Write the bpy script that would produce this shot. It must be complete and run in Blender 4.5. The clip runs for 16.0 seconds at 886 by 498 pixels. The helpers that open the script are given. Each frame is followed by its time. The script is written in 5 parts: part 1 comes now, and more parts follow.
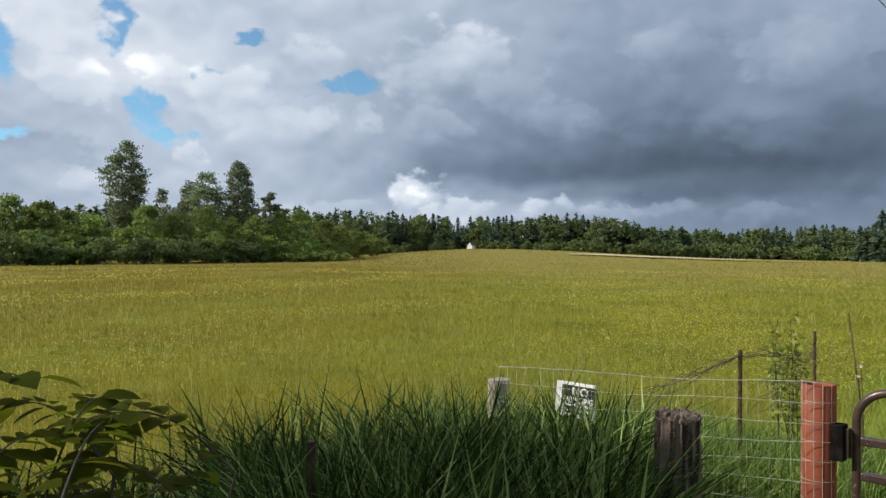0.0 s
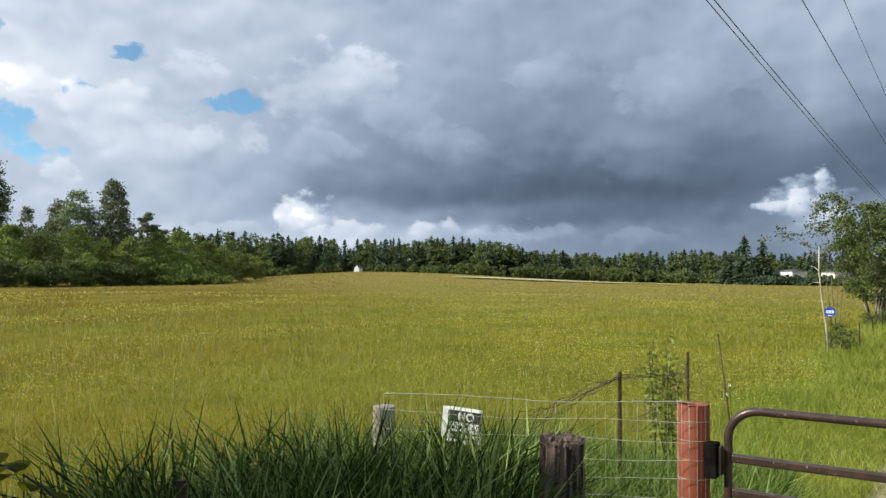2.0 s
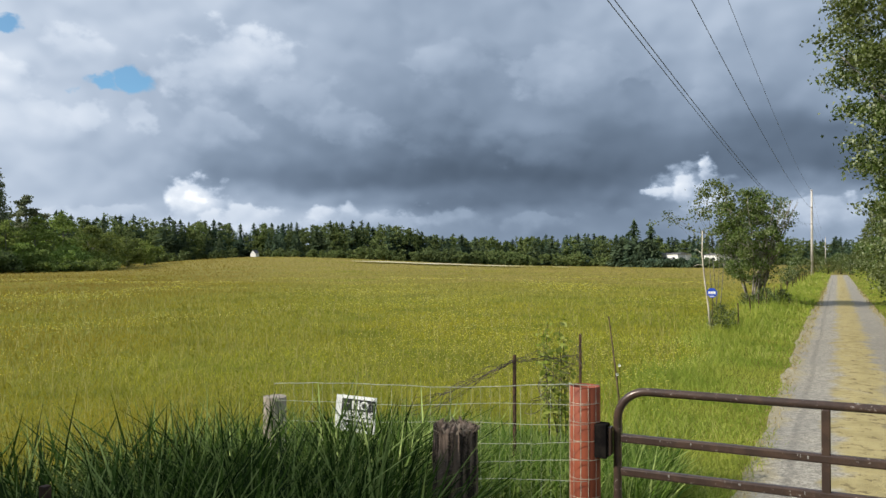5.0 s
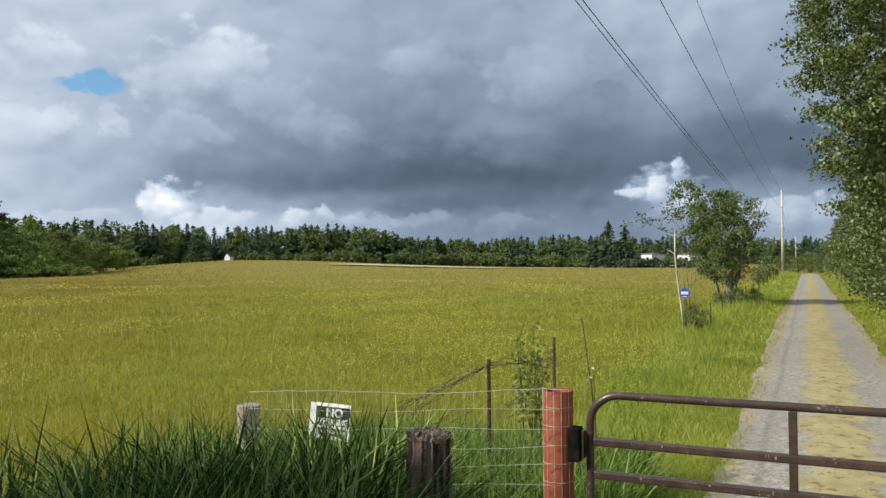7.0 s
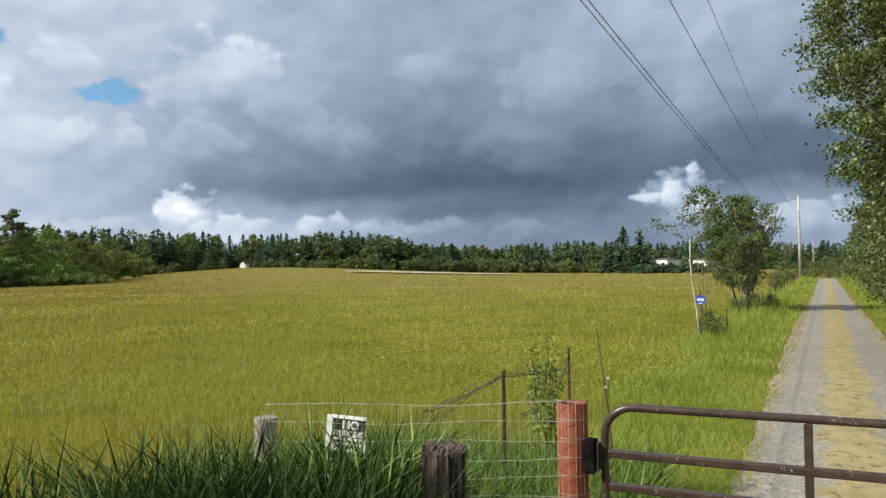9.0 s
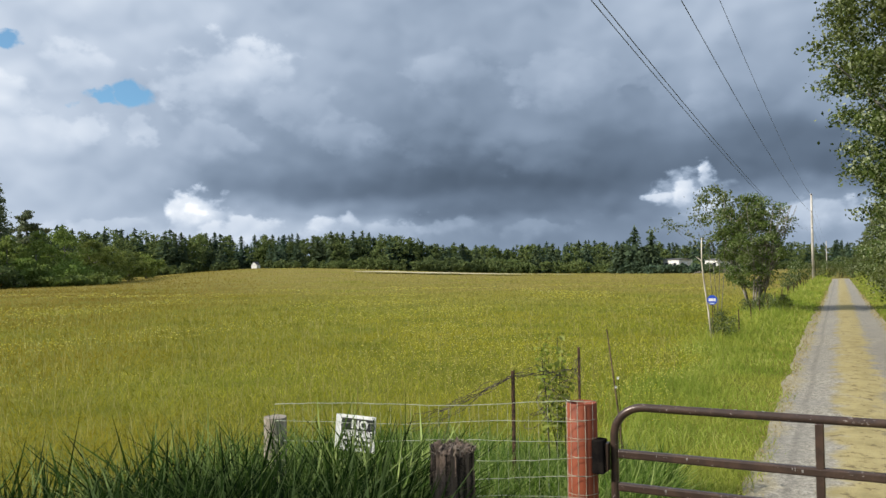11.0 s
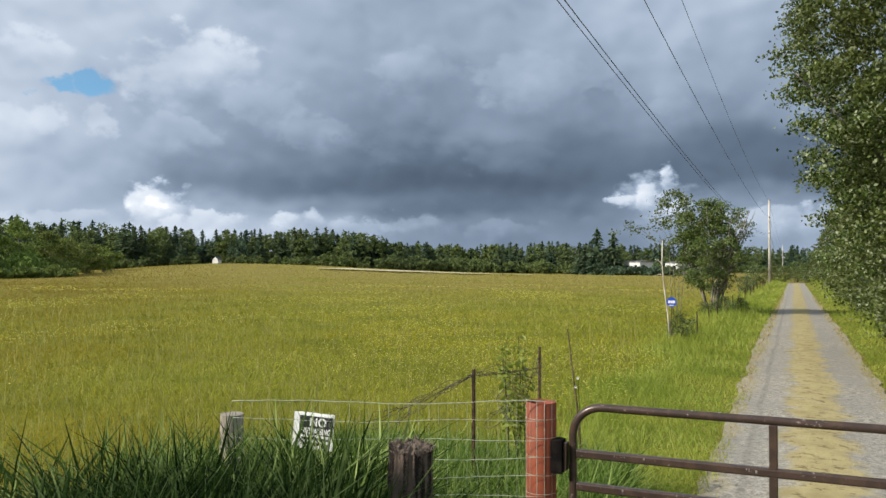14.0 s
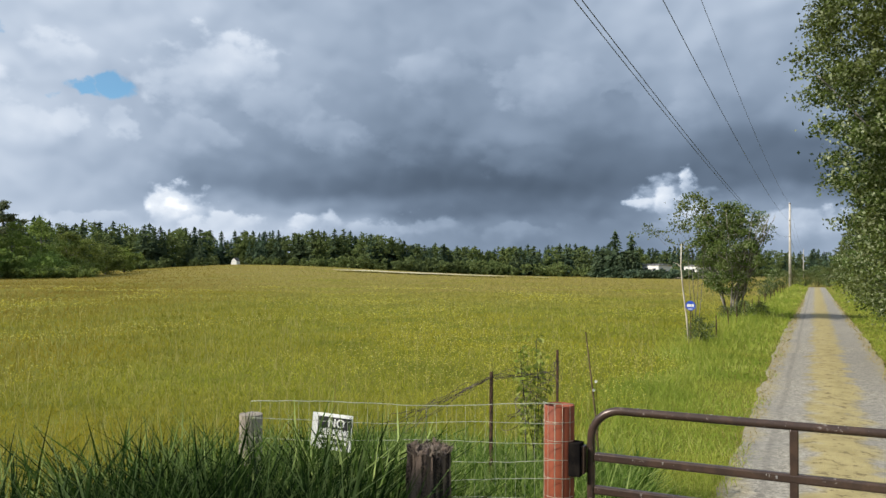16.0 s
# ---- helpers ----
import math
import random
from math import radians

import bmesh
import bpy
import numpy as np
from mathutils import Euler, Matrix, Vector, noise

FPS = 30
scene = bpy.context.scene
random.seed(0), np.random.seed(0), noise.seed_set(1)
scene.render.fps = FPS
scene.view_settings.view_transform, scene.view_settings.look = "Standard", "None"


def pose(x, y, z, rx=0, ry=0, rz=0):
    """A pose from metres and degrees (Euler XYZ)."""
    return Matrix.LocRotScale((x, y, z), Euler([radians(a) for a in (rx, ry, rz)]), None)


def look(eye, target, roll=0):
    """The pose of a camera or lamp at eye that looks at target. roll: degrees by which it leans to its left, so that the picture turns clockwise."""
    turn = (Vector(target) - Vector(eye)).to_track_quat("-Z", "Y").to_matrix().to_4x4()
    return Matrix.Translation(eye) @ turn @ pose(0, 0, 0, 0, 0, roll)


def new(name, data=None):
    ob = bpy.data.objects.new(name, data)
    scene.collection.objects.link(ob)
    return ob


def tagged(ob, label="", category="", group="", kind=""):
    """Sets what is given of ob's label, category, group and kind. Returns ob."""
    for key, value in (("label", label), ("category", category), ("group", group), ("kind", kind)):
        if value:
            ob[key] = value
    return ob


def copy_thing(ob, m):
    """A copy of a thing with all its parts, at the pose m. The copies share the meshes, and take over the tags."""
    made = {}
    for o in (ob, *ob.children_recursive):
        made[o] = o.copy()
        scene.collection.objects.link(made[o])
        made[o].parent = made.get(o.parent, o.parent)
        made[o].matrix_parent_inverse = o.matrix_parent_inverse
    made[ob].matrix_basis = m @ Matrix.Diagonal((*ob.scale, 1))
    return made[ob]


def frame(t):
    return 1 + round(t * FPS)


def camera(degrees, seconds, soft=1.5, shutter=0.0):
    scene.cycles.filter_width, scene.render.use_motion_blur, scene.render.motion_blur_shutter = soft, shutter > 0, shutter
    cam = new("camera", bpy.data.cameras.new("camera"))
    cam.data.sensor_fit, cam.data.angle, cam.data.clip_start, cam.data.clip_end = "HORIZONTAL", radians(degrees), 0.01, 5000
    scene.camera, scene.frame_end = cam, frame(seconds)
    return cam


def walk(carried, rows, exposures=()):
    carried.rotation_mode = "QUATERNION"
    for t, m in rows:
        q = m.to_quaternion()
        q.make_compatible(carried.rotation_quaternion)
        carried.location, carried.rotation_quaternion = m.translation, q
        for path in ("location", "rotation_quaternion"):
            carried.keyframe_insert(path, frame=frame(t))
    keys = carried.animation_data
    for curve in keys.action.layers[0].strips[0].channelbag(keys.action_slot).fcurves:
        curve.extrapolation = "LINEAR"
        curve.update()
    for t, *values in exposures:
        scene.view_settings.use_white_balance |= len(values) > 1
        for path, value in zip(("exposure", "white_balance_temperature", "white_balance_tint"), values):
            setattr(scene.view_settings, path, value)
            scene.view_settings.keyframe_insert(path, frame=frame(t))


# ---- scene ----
SUN_AZ = (-0.70, -0.71)
SUN_EL = radians(33)

EYE = 1.85
cam = camera(59.15, 16.0, soft=1.5)
# seconds, x, y, z about the standing place, yaw, pitch, roll
PATH = [
    (0.0, 0.023, -0.102, -0.040, 42.41, 0.28, 0.29),
    (0.5, 0.012, -0.081, -0.036, 39.57, 0.78, 0.39),
    (1.0, -0.006, -0.055, -0.034, 36.15, 1.13, 0.33),
    (1.5, -0.010, -0.037, -0.034, 34.78, 1.57, 0.68),
    (2.0, -0.014, -0.045, -0.034, 34.15, 2.00, 0.34),
    (2.5, -0.012, -0.030, -0.037, 34.03, 1.13, -0.10),
    (3.0, -0.020, -0.012, -0.032, 32.30, -0.45, 0.04),
    (3.5, -0.030, 0.017, -0.032, 30.82, 0.41, 0.25),
    (4.0, -0.037, 0.035, -0.028, 28.70, 0.29, 0.79),
    (4.2, -0.043, 0.049, -0.036, 27.71, 0.42, 1.02),
    (6.3, -0.003, 0.014, -0.010, 26.14, 1.31, -0.97),
    (6.5, -0.004, 0.019, -0.009, 25.63, 1.38, -0.79),
    (7.0, -0.009, 0.027, -0.004, 25.01, 1.00, -0.49),
    (7.5, -0.008, 0.022, 0.013, 25.07, 1.25, 0.17),
    (8.0, 0.008, 0.003, 0.038, 26.01, 0.26, -0.61),
    (8.5, 0.006, -0.004, 0.034, 25.94, 1.40, -0.77),
    (11.0, 0.016, 0.002, 0.027, 26.85, 1.52, -0.83),
    (11.5, 0.008, -0.004, 0.030, 26.96, 1.16, -0.61),
    (12.0, 0.022, -0.012, 0.028, 28.81, 1.27, -1.05),
    (12.5, 0.018, 0.013, 0.025, 26.25, 0.96, -0.11),
    (13.0, 0.013, 0.022, 0.023, 25.58, 0.99, -0.00),
    (13.5, 0.008, 0.020, 0.025, 25.29, 1.09, 0.17),
    (14.0, 0.013, 0.024, 0.024, 24.21, 1.39, 0.15),
    (14.5, 0.014, 0.032, 0.026, 23.61, 1.12, -0.00),
    (15.0, 0.015, 0.040, 0.025, 23.53, 1.29, -0.12),
    (15.5, 0.011, 0.031, 0.025, 24.15, 1.54, 0.11),
    (16.0, 0.010, 0.015, 0.023, 25.48, 1.55, 0.43),
]


def held(x, y, z, yaw, pitch, roll):
    return pose(x, y, EYE + z, 0, 0, yaw) @ pose(0, 0, 0, 90 + pitch) @ pose(0, 0, 0, 0, 0, roll)


walk(cam, [(row[0], held(*row[1:])) for row in PATH], [(0.0, -0.12), (0.8, -0.03), (2.0, 0.0), (16.0, 0.0)])


# ---- world and sun ----


class Ex:
    """A value in a node tree, with arithmetic."""
    tree = None

    def __init__(self, socket):
        self.s = socket

    @staticmethod
    def op(kind, *args, clamp=False):
        n = Ex.tree.nodes.new("ShaderNodeMath")
        n.operation, n.use_clamp = kind, clamp
        for i, a in enumerate(args):
            if isinstance(a, Ex):
                Ex.tree.links.new(a.s, n.inputs[i])
            else:
                n.inputs[i].default_value = a
        return Ex(n.outputs[0])

    def __add__(self, o):
        return Ex.op("ADD", self, o)

    def __sub__(self, o):
        return Ex.op("SUBTRACT", self, o)

    def __mul__(self, o):
        return Ex.op("MULTIPLY", self, o)

    def __truediv__(self, o):
        return Ex.op("DIVIDE", self, o)


def ramp(x, a, b, lo=0.0, hi=1.0):
    n = Ex.tree.nodes.new("ShaderNodeMapRange")
    n.interpolation_type = "SMOOTHSTEP"
    Ex.tree.links.new(x.s, n.inputs[0])
    for i, v in zip((1, 2, 3, 4), (a, b, lo, hi)):
        n.inputs[i].default_value = v
    return Ex(n.outputs[0])


def fbm(vec, scale, detail, rough, offset=(0, 0, 0), squash=1.0):
    m = Ex.tree.nodes.new("ShaderNodeMapping")
    Ex.tree.links.new(vec, m.inputs[0])
    m.inputs[1].default_value = offset
    m.inputs[3].default_value = (1, 1, squash)
    n = Ex.tree.nodes.new("ShaderNodeTexNoise")
    n.inputs["Scale"].default_value, n.inputs["Detail"].default_value, n.inputs["Roughness"].default_value = scale, detail, rough
    Ex.tree.links.new(m.outputs[0], n.inputs["Vector"])
    return Ex(n.outputs[0])


def mixcol(fac, a, b):
    n = Ex.tree.nodes.new("ShaderNodeMix")
    n.data_type = "RGBA"
    for v, i in ((fac, 0), (a, 6), (b, 7)):
        if isinstance(v, Ex):
            Ex.tree.links.new(v.s, n.inputs[i])
        elif isinstance(v, (tuple, list)):
            n.inputs[i].default_value = (*v, 1.0)
        else:
            n.inputs[i].default_value = v
    return Ex(n.outputs[2])


world = bpy.data.worlds.new("sky")
scene.world = world
world.use_nodes = True
Ex.tree = world.node_tree
Ex.tree.nodes.clear()
tex = Ex.tree.nodes.new("ShaderNodeTexCoord").outputs["Generated"]
sep = Ex.tree.nodes.new("ShaderNodeSeparateXYZ")
Ex.tree.links.new(tex, sep.inputs[0])
dx, dy, dz = (Ex(o) for o in sep.outputs)
DEG = 57.29578
az0 = Ex.op("ARCTAN2", dx, dy) * DEG
el0 = Ex.op("ARCSINE", dz) * DEG
w1 = fbm(tex, 6.0, 3.0, 0.5, (3, 1, 0), 1.2) - 0.5
w2 = fbm(tex, 6.0, 3.0, 0.5, (11, 5, 2), 1.2) - 0.5
w3 = fbm(tex, 24.0, 5.0, 0.55, (1, 9, 4), 1.6) - 0.5
w4 = fbm(tex, 24.0, 5.0, 0.55, (5, 2, 8), 1.6) - 0.5
az = az0 + w1 * 8.0 + w3 * 1.0
el = el0 + w2 * 5.0 + w4 * 0.8


# large masses of cloud: brightness over azimuth, in rows of elevation
AZ = (-72, -66, -60, -54, -48, -43, -38, -32, -26, -20, -14, -8, 0)
ROWS = (
    (2.7, (0.71, 0.76, 0.78, 0.79, 0.77, 0.78, 0.77, 0.68, 0.60, 0.53, 0.54, 0.64, 0.69)),
    (4.0, (0.74, 0.77, 0.79, 0.77, 0.72, 0.72, 0.67, 0.58, 0.49, 0.45, 0.48, 0.60, 0.62)),
    (6.0, (0.71, 0.76, 0.82, 0.79, 0.71, 0.58, 0.50, 0.44, 0.39, 0.38, 0.43, 0.46, 0.42)),
    (8.5, (0.76, 0.79, 0.82, 0.80, 0.74, 0.61, 0.58, 0.53, 0.47, 0.46, 0.47, 0.50, 0.45)),
    (11.0, (0.80, 0.84, 0.81, 0.80, 0.73, 0.65, 0.61, 0.58, 0.57, 0.58, 0.54, 0.59, 0.62)),
    (14.0, (0.84, 0.86, 0.84, 0.80, 0.77, 0.76, 0.73, 0.63, 0.60, 0.61, 0.65, 0.66, 0.66)),
    (17.5, (0.84, 0.84, 0.84, 0.82, 0.78, 0.72, 0.69, 0.67, 0.66, 0.67, 0.70, 0.72, 0.70)))
across = (az + 72.0) / 72.0
cloud = None
for e, row in ROWS:
    n = Ex.tree.nodes.new("ShaderNodeValToRGB")
    n.color_ramp.interpolation = "B_SPLINE"
    pts = n.color_ramp.elements
    while len(pts) < len(AZ):
        pts.new(0.5)
    for p, a, v in zip(pts, AZ, row):
        p.position, p.color = (a + 72) / 72, (v ** 2.2, v ** 2.2, v ** 2.2, 1)
    Ex.tree.links.new(across.s, n.inputs[0])
    here = Ex(n.outputs[0])
    cloud = here if cloud is None else cloud + (here - cloud) * ramp(el, last, e)
    last = e
# relief of the billows, lit from the upper left

def billow(scale, shift, smooth_=0.6, squash=1.5):
    add = Ex.tree.nodes.new("ShaderNodeVectorMath")
    add.operation = "ADD"
    add.inputs[1].default_value = shift
    Ex.tree.links.new(tex, add.inputs[0])
    warp = Ex.tree.nodes.new("ShaderNodeTexNoise")
    warp.inputs["Scale"].default_value, warp.inputs["Detail"].default_value = scale * 0.9, 2.0
    Ex.tree.links.new(add.outputs[0], warp.inputs["Vector"])
    mad = Ex.tree.nodes.new("ShaderNodeVectorMath")
    mad.operation = "MULTIPLY_ADD"
    k = 0.75 / scale
    mad.inputs[1].default_value = (k, k, k)
    Ex.tree.links.new(warp.outputs[1], mad.inputs[0])
    Ex.tree.links.new(add.outputs[0], mad.inputs[2])
    m = Ex.tree.nodes.new("ShaderNodeMapping")
    m.inputs[3].default_value = (1, 1, squash)
    Ex.tree.links.new(mad.outputs[0], m.inputs[0])
    n = Ex.tree.nodes.new("ShaderNodeTexVoronoi")
    n.feature = "SMOOTH_F1"
    n.inputs["Scale"].default_value, n.inputs["Detail"].default_value, n.inputs["Roughness"].default_value = scale, 1.0, 0.4
    n.inputs["Smoothness"].default_value = smooth_
    Ex.tree.links.new(m.outputs[0], n.inputs["Vector"])
    return Ex(n.outputs["Distance"])


b1 = billow(4.6, (0, 0, 0), 0.5)
r1 = billow(4.6, (-0.028, 0.005, 0.033), 0.5) - b1
b2 = billow(17.0, (3.0, 1, 2), 0.5)
r2 = billow(17.0, (2.991, 1.002, 2.012), 0.5) - b2
b3 = billow(44.0, (5.0, 2, 7), 0.4)
r3 = fbm(tex, 3.6, 4.0, 0.5, (7, 3, 1), 1.6) - 0.5
w5 = fbm(tex, 75.0, 4.0, 0.6, (6, 1, 3), 1.3) - 0.5
az_s = az0 + w1 * 6.0 + w3 * 3.4
el_s = el0 + w2 * 3.0 + w4 * 2.4
# rounded heads that swell out of every cloud's outline
heads = (b2 - 0.42) * -0.60 + (b3 - 0.40) * -0.30 + w5 * 0.50 + 0.10


def reach(a, e, sa, se):
    """How deep a direction lies in a cloud: 0 at its outline, 1 at its heart; and its place across it."""
    u, v = (az_s - a) / sa, (el_s - e) / se
    return Ex.op("SQRT", u * u + v * v) * -1.0 + 1.0 + heads, u, v


# gaps of clear sky between the clouds
gap = None
for a, e, sa, se in ((-50.5, 11.7, 2.2, 0.95), (-48.2, 12.0, 2.0, 1.35), (-72.3, 12.5, 2.0, 3.0), (-65.2, 14.9, 1.3, 2.6), (-63.0, 9.7, 2.0, 2.3), (-61.6, 7.9, 3.0, 0.9),
                     (-56.5, 14.8, 1.5, 0.7), (-59.0, 12.4, 0.7, 0.7), (-71.5, 7.2, 3.0, 0.7), (-95, 16, 14, 6)):
    b = ramp(reach(a, e, sa, se)[0] + w3 * 0.5, -0.02, 0.42)
    gap = b if gap is None else Ex.op("MAXIMUM", gap, b)
gap = gap * 0.92


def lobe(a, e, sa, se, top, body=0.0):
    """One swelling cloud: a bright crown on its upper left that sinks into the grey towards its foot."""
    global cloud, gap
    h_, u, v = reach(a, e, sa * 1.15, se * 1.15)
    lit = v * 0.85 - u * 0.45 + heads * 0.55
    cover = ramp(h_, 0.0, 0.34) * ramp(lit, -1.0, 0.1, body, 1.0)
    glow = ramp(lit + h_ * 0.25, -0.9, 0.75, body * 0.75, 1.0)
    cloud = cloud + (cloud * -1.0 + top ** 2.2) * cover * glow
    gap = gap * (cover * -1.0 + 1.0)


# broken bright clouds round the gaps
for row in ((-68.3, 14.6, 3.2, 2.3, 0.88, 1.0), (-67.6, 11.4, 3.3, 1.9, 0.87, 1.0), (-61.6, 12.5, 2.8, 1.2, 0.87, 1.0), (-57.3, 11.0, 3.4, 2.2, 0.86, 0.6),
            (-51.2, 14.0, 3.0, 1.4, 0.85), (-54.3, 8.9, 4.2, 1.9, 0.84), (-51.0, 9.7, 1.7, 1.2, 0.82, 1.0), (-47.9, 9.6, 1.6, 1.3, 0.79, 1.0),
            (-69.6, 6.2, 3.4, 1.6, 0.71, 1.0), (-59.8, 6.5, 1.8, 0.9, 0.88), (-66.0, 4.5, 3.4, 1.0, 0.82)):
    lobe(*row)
# the great grey mass over the meadow
for row in ((-41.2, 13.5, 5.4, 3.2, 0.83), (-36.0, 11.2, 4.6, 3.0, 0.70), (-32.6, 9.4, 3.6, 2.4, 0.64), (-25.6, 14.0, 4.6, 2.4, 0.67),
            (-18.2, 13.4, 4.6, 3.0, 0.68), (-12.6, 11.0, 3.6, 2.6, 0.57), (-6.4, 12.6, 4.0, 2.6, 0.66), (-43.6, 8.6, 4.4, 1.9, 0.70), (-26.6, 8.8, 4.4, 2.0, 0.55), (-19.6, 8.0, 4.0, 1.8, 0.50)):
    lobe(*row)
# lit cumulus low over the woods and in the break beside the dark bank
for row in ((-44.2, 4.0, 2.6, 2.4, 0.94), (-40.0, 2.7, 3.4, 1.2, 0.87), (-34.7, 2.8, 2.3, 1.4, 0.88), (-50.0, 3.2, 4.6, 1.1, 0.81), (-29.4, 2.4, 3.4, 1.1, 0.76), (-25.2, 2.9, 3.6, 1.3, 0.70),
            (-19.6, 2.4, 3.4, 1.0, 0.61), (-14.8, 2.7, 4.0, 1.0, 0.53), (-8.8, 4.8, 3.5, 2.3, 0.70), (-7.9, 5.7, 1.3, 2.3, 0.95), (-11.5, 4.5, 1.4, 0.8, 0.90), (-9.7, 4.7, 1.2, 1.5, 0.90), (-6.8, 4.0, 1.7, 1.1, 0.86), (-1.0, 3.0, 4.0, 1.4, 0.82)):
    lobe(*row)
cloud = cloud * (r1 * 0.38 + r2 * 0.26 + r3 * 0.24 + 1.03)
cloud = Ex.op("MAXIMUM", cloud, 0.075)
tint_n = Ex.tree.nodes.new("ShaderNodeValToRGB")
for p, c in ((0.0, (0.455, 0.67, 1.0)), (0.34, (0.505, 0.685, 0.92)), (0.85, (0.65, 0.70, 0.77))):
    e = tint_n.color_ramp.elements[0] if p == 0 else (tint_n.color_ramp.elements[1] if p == 0.85 else tint_n.color_ramp.elements.new(p))
    e.position, e.color = p, (*c, 1)
Ex.tree.links.new(cloud.s, tint_n.inputs[0])
b_gain = Ex.tree.nodes.new("ShaderNodeVectorMath")
b_gain.operation = "MULTIPLY"
b_gain.inputs[1].default_value = (1.45, 1.45, 1.45)
Ex.tree.links.new(tint_n.outputs[0], b_gain.inputs[0])
tint = Ex(b_gain.outputs[0])
grey = Ex.tree.nodes.new("ShaderNodeVectorMath")
grey.operation = "SCALE"
Ex.tree.links.new(tint.s, grey.inputs[0])
Ex.tree.links.new(cloud.s, grey.inputs["Scale"])
sky = Ex.tree.nodes.new("ShaderNodeTexSky")
sky.sky_type = "NISHITA"
sky.sun_disc = False
sky.altitude, sky.dust_density, sky.ozone_density = 2500, 0.0, 1.5
sky.sun_elevation, sky.sun_rotation = SUN_EL, math.atan2(SUN_AZ[0], SUN_AZ[1])
blue = Ex.tree.nodes.new("ShaderNodeVectorMath")
blue.operation = "MULTIPLY"
Ex.tree.links.new(sky.outputs[0], blue.inputs[0])
blue.inputs[1].default_value = (0.116, 0.158, 0.155)
col = mixcol(gap, Ex(grey.outputs[0]), Ex(blue.outputs[0]))
bg = Ex.tree.nodes.new("ShaderNodeBackground")
Ex.tree.links.new(col.s, bg.inputs[0])
bg.inputs[1].default_value = 1.0
out = Ex.tree.nodes.new("ShaderNodeOutputWorld")
Ex.tree.links.new(bg.outputs[0], out.inputs[0])

sun = new("sun", bpy.data.lights.new("sun", "SUN"))
sun.data.energy, sun.data.angle, sun.data.color = 5.0, radians(0.6), (1.0, 0.95, 0.86)
sd = Vector((SUN_AZ[0] * math.cos(SUN_EL), SUN_AZ[1] * math.cos(SUN_EL), math.sin(SUN_EL)))
sun.matrix_world = look(sd * 50, (0, 0, 0))

# ---- materials ----


def material(name):
    m = bpy.data.materials.new(name)
    m.use_nodes = True
    Ex.tree = m.node_tree
    Ex.tree.nodes.clear()
    o = Ex.tree.nodes.new("ShaderNodeOutputMaterial")
    return m, o


def coords(kind="Object"):
    return Ex.tree.nodes.new("ShaderNodeTexCoord").outputs[kind]


def world_place():
    return Ex.tree.nodes.new("ShaderNodeNewGeometry").outputs["Position"]


def island():
    return Ex(Ex.tree.nodes.new("ShaderNodeNewGeometry").outputs["Random Per Island"])


def stops(fac, *cols):
    n = Ex.tree.nodes.new("ShaderNodeValToRGB")
    el_ = n.color_ramp.elements
    while len(el_) < len(cols):
        el_.new(0.5)
    for e, (p, c) in zip(el_, cols):
        e.position, e.color = p, (*c, 1.0)
    Ex.tree.links.new(fac.s, n.inputs[0])
    return Ex(n.outputs[0])


def surface(o, col, rough=0.8, metal=0.0, bump=None, depth=0.01, spec=0.3):
    n = Ex.tree.nodes.new("ShaderNodeBsdfPrincipled")
    if isinstance(col, Ex):
        Ex.tree.links.new(col.s, n.inputs["Base Color"])
    else:
        n.inputs["Base Color"].default_value = (*col, 1)
    if isinstance(rough, Ex):
        Ex.tree.links.new(rough.s, n.inputs["Roughness"])
    else:
        n.inputs["Roughness"].default_value = rough
    n.inputs["Metallic"].default_value = metal
    n.inputs["Specular IOR Level"].default_value = spec
    if bump is not None:
        b = Ex.tree.nodes.new("ShaderNodeBump")
        b.inputs["Distance"].default_value = depth
        Ex.tree.links.new(bump.s, b.inputs["Height"])
        Ex.tree.links.new(b.outputs[0], n.inputs["Normal"])
    Ex.tree.links.new(n.outputs[0], o.inputs[0])
    return n


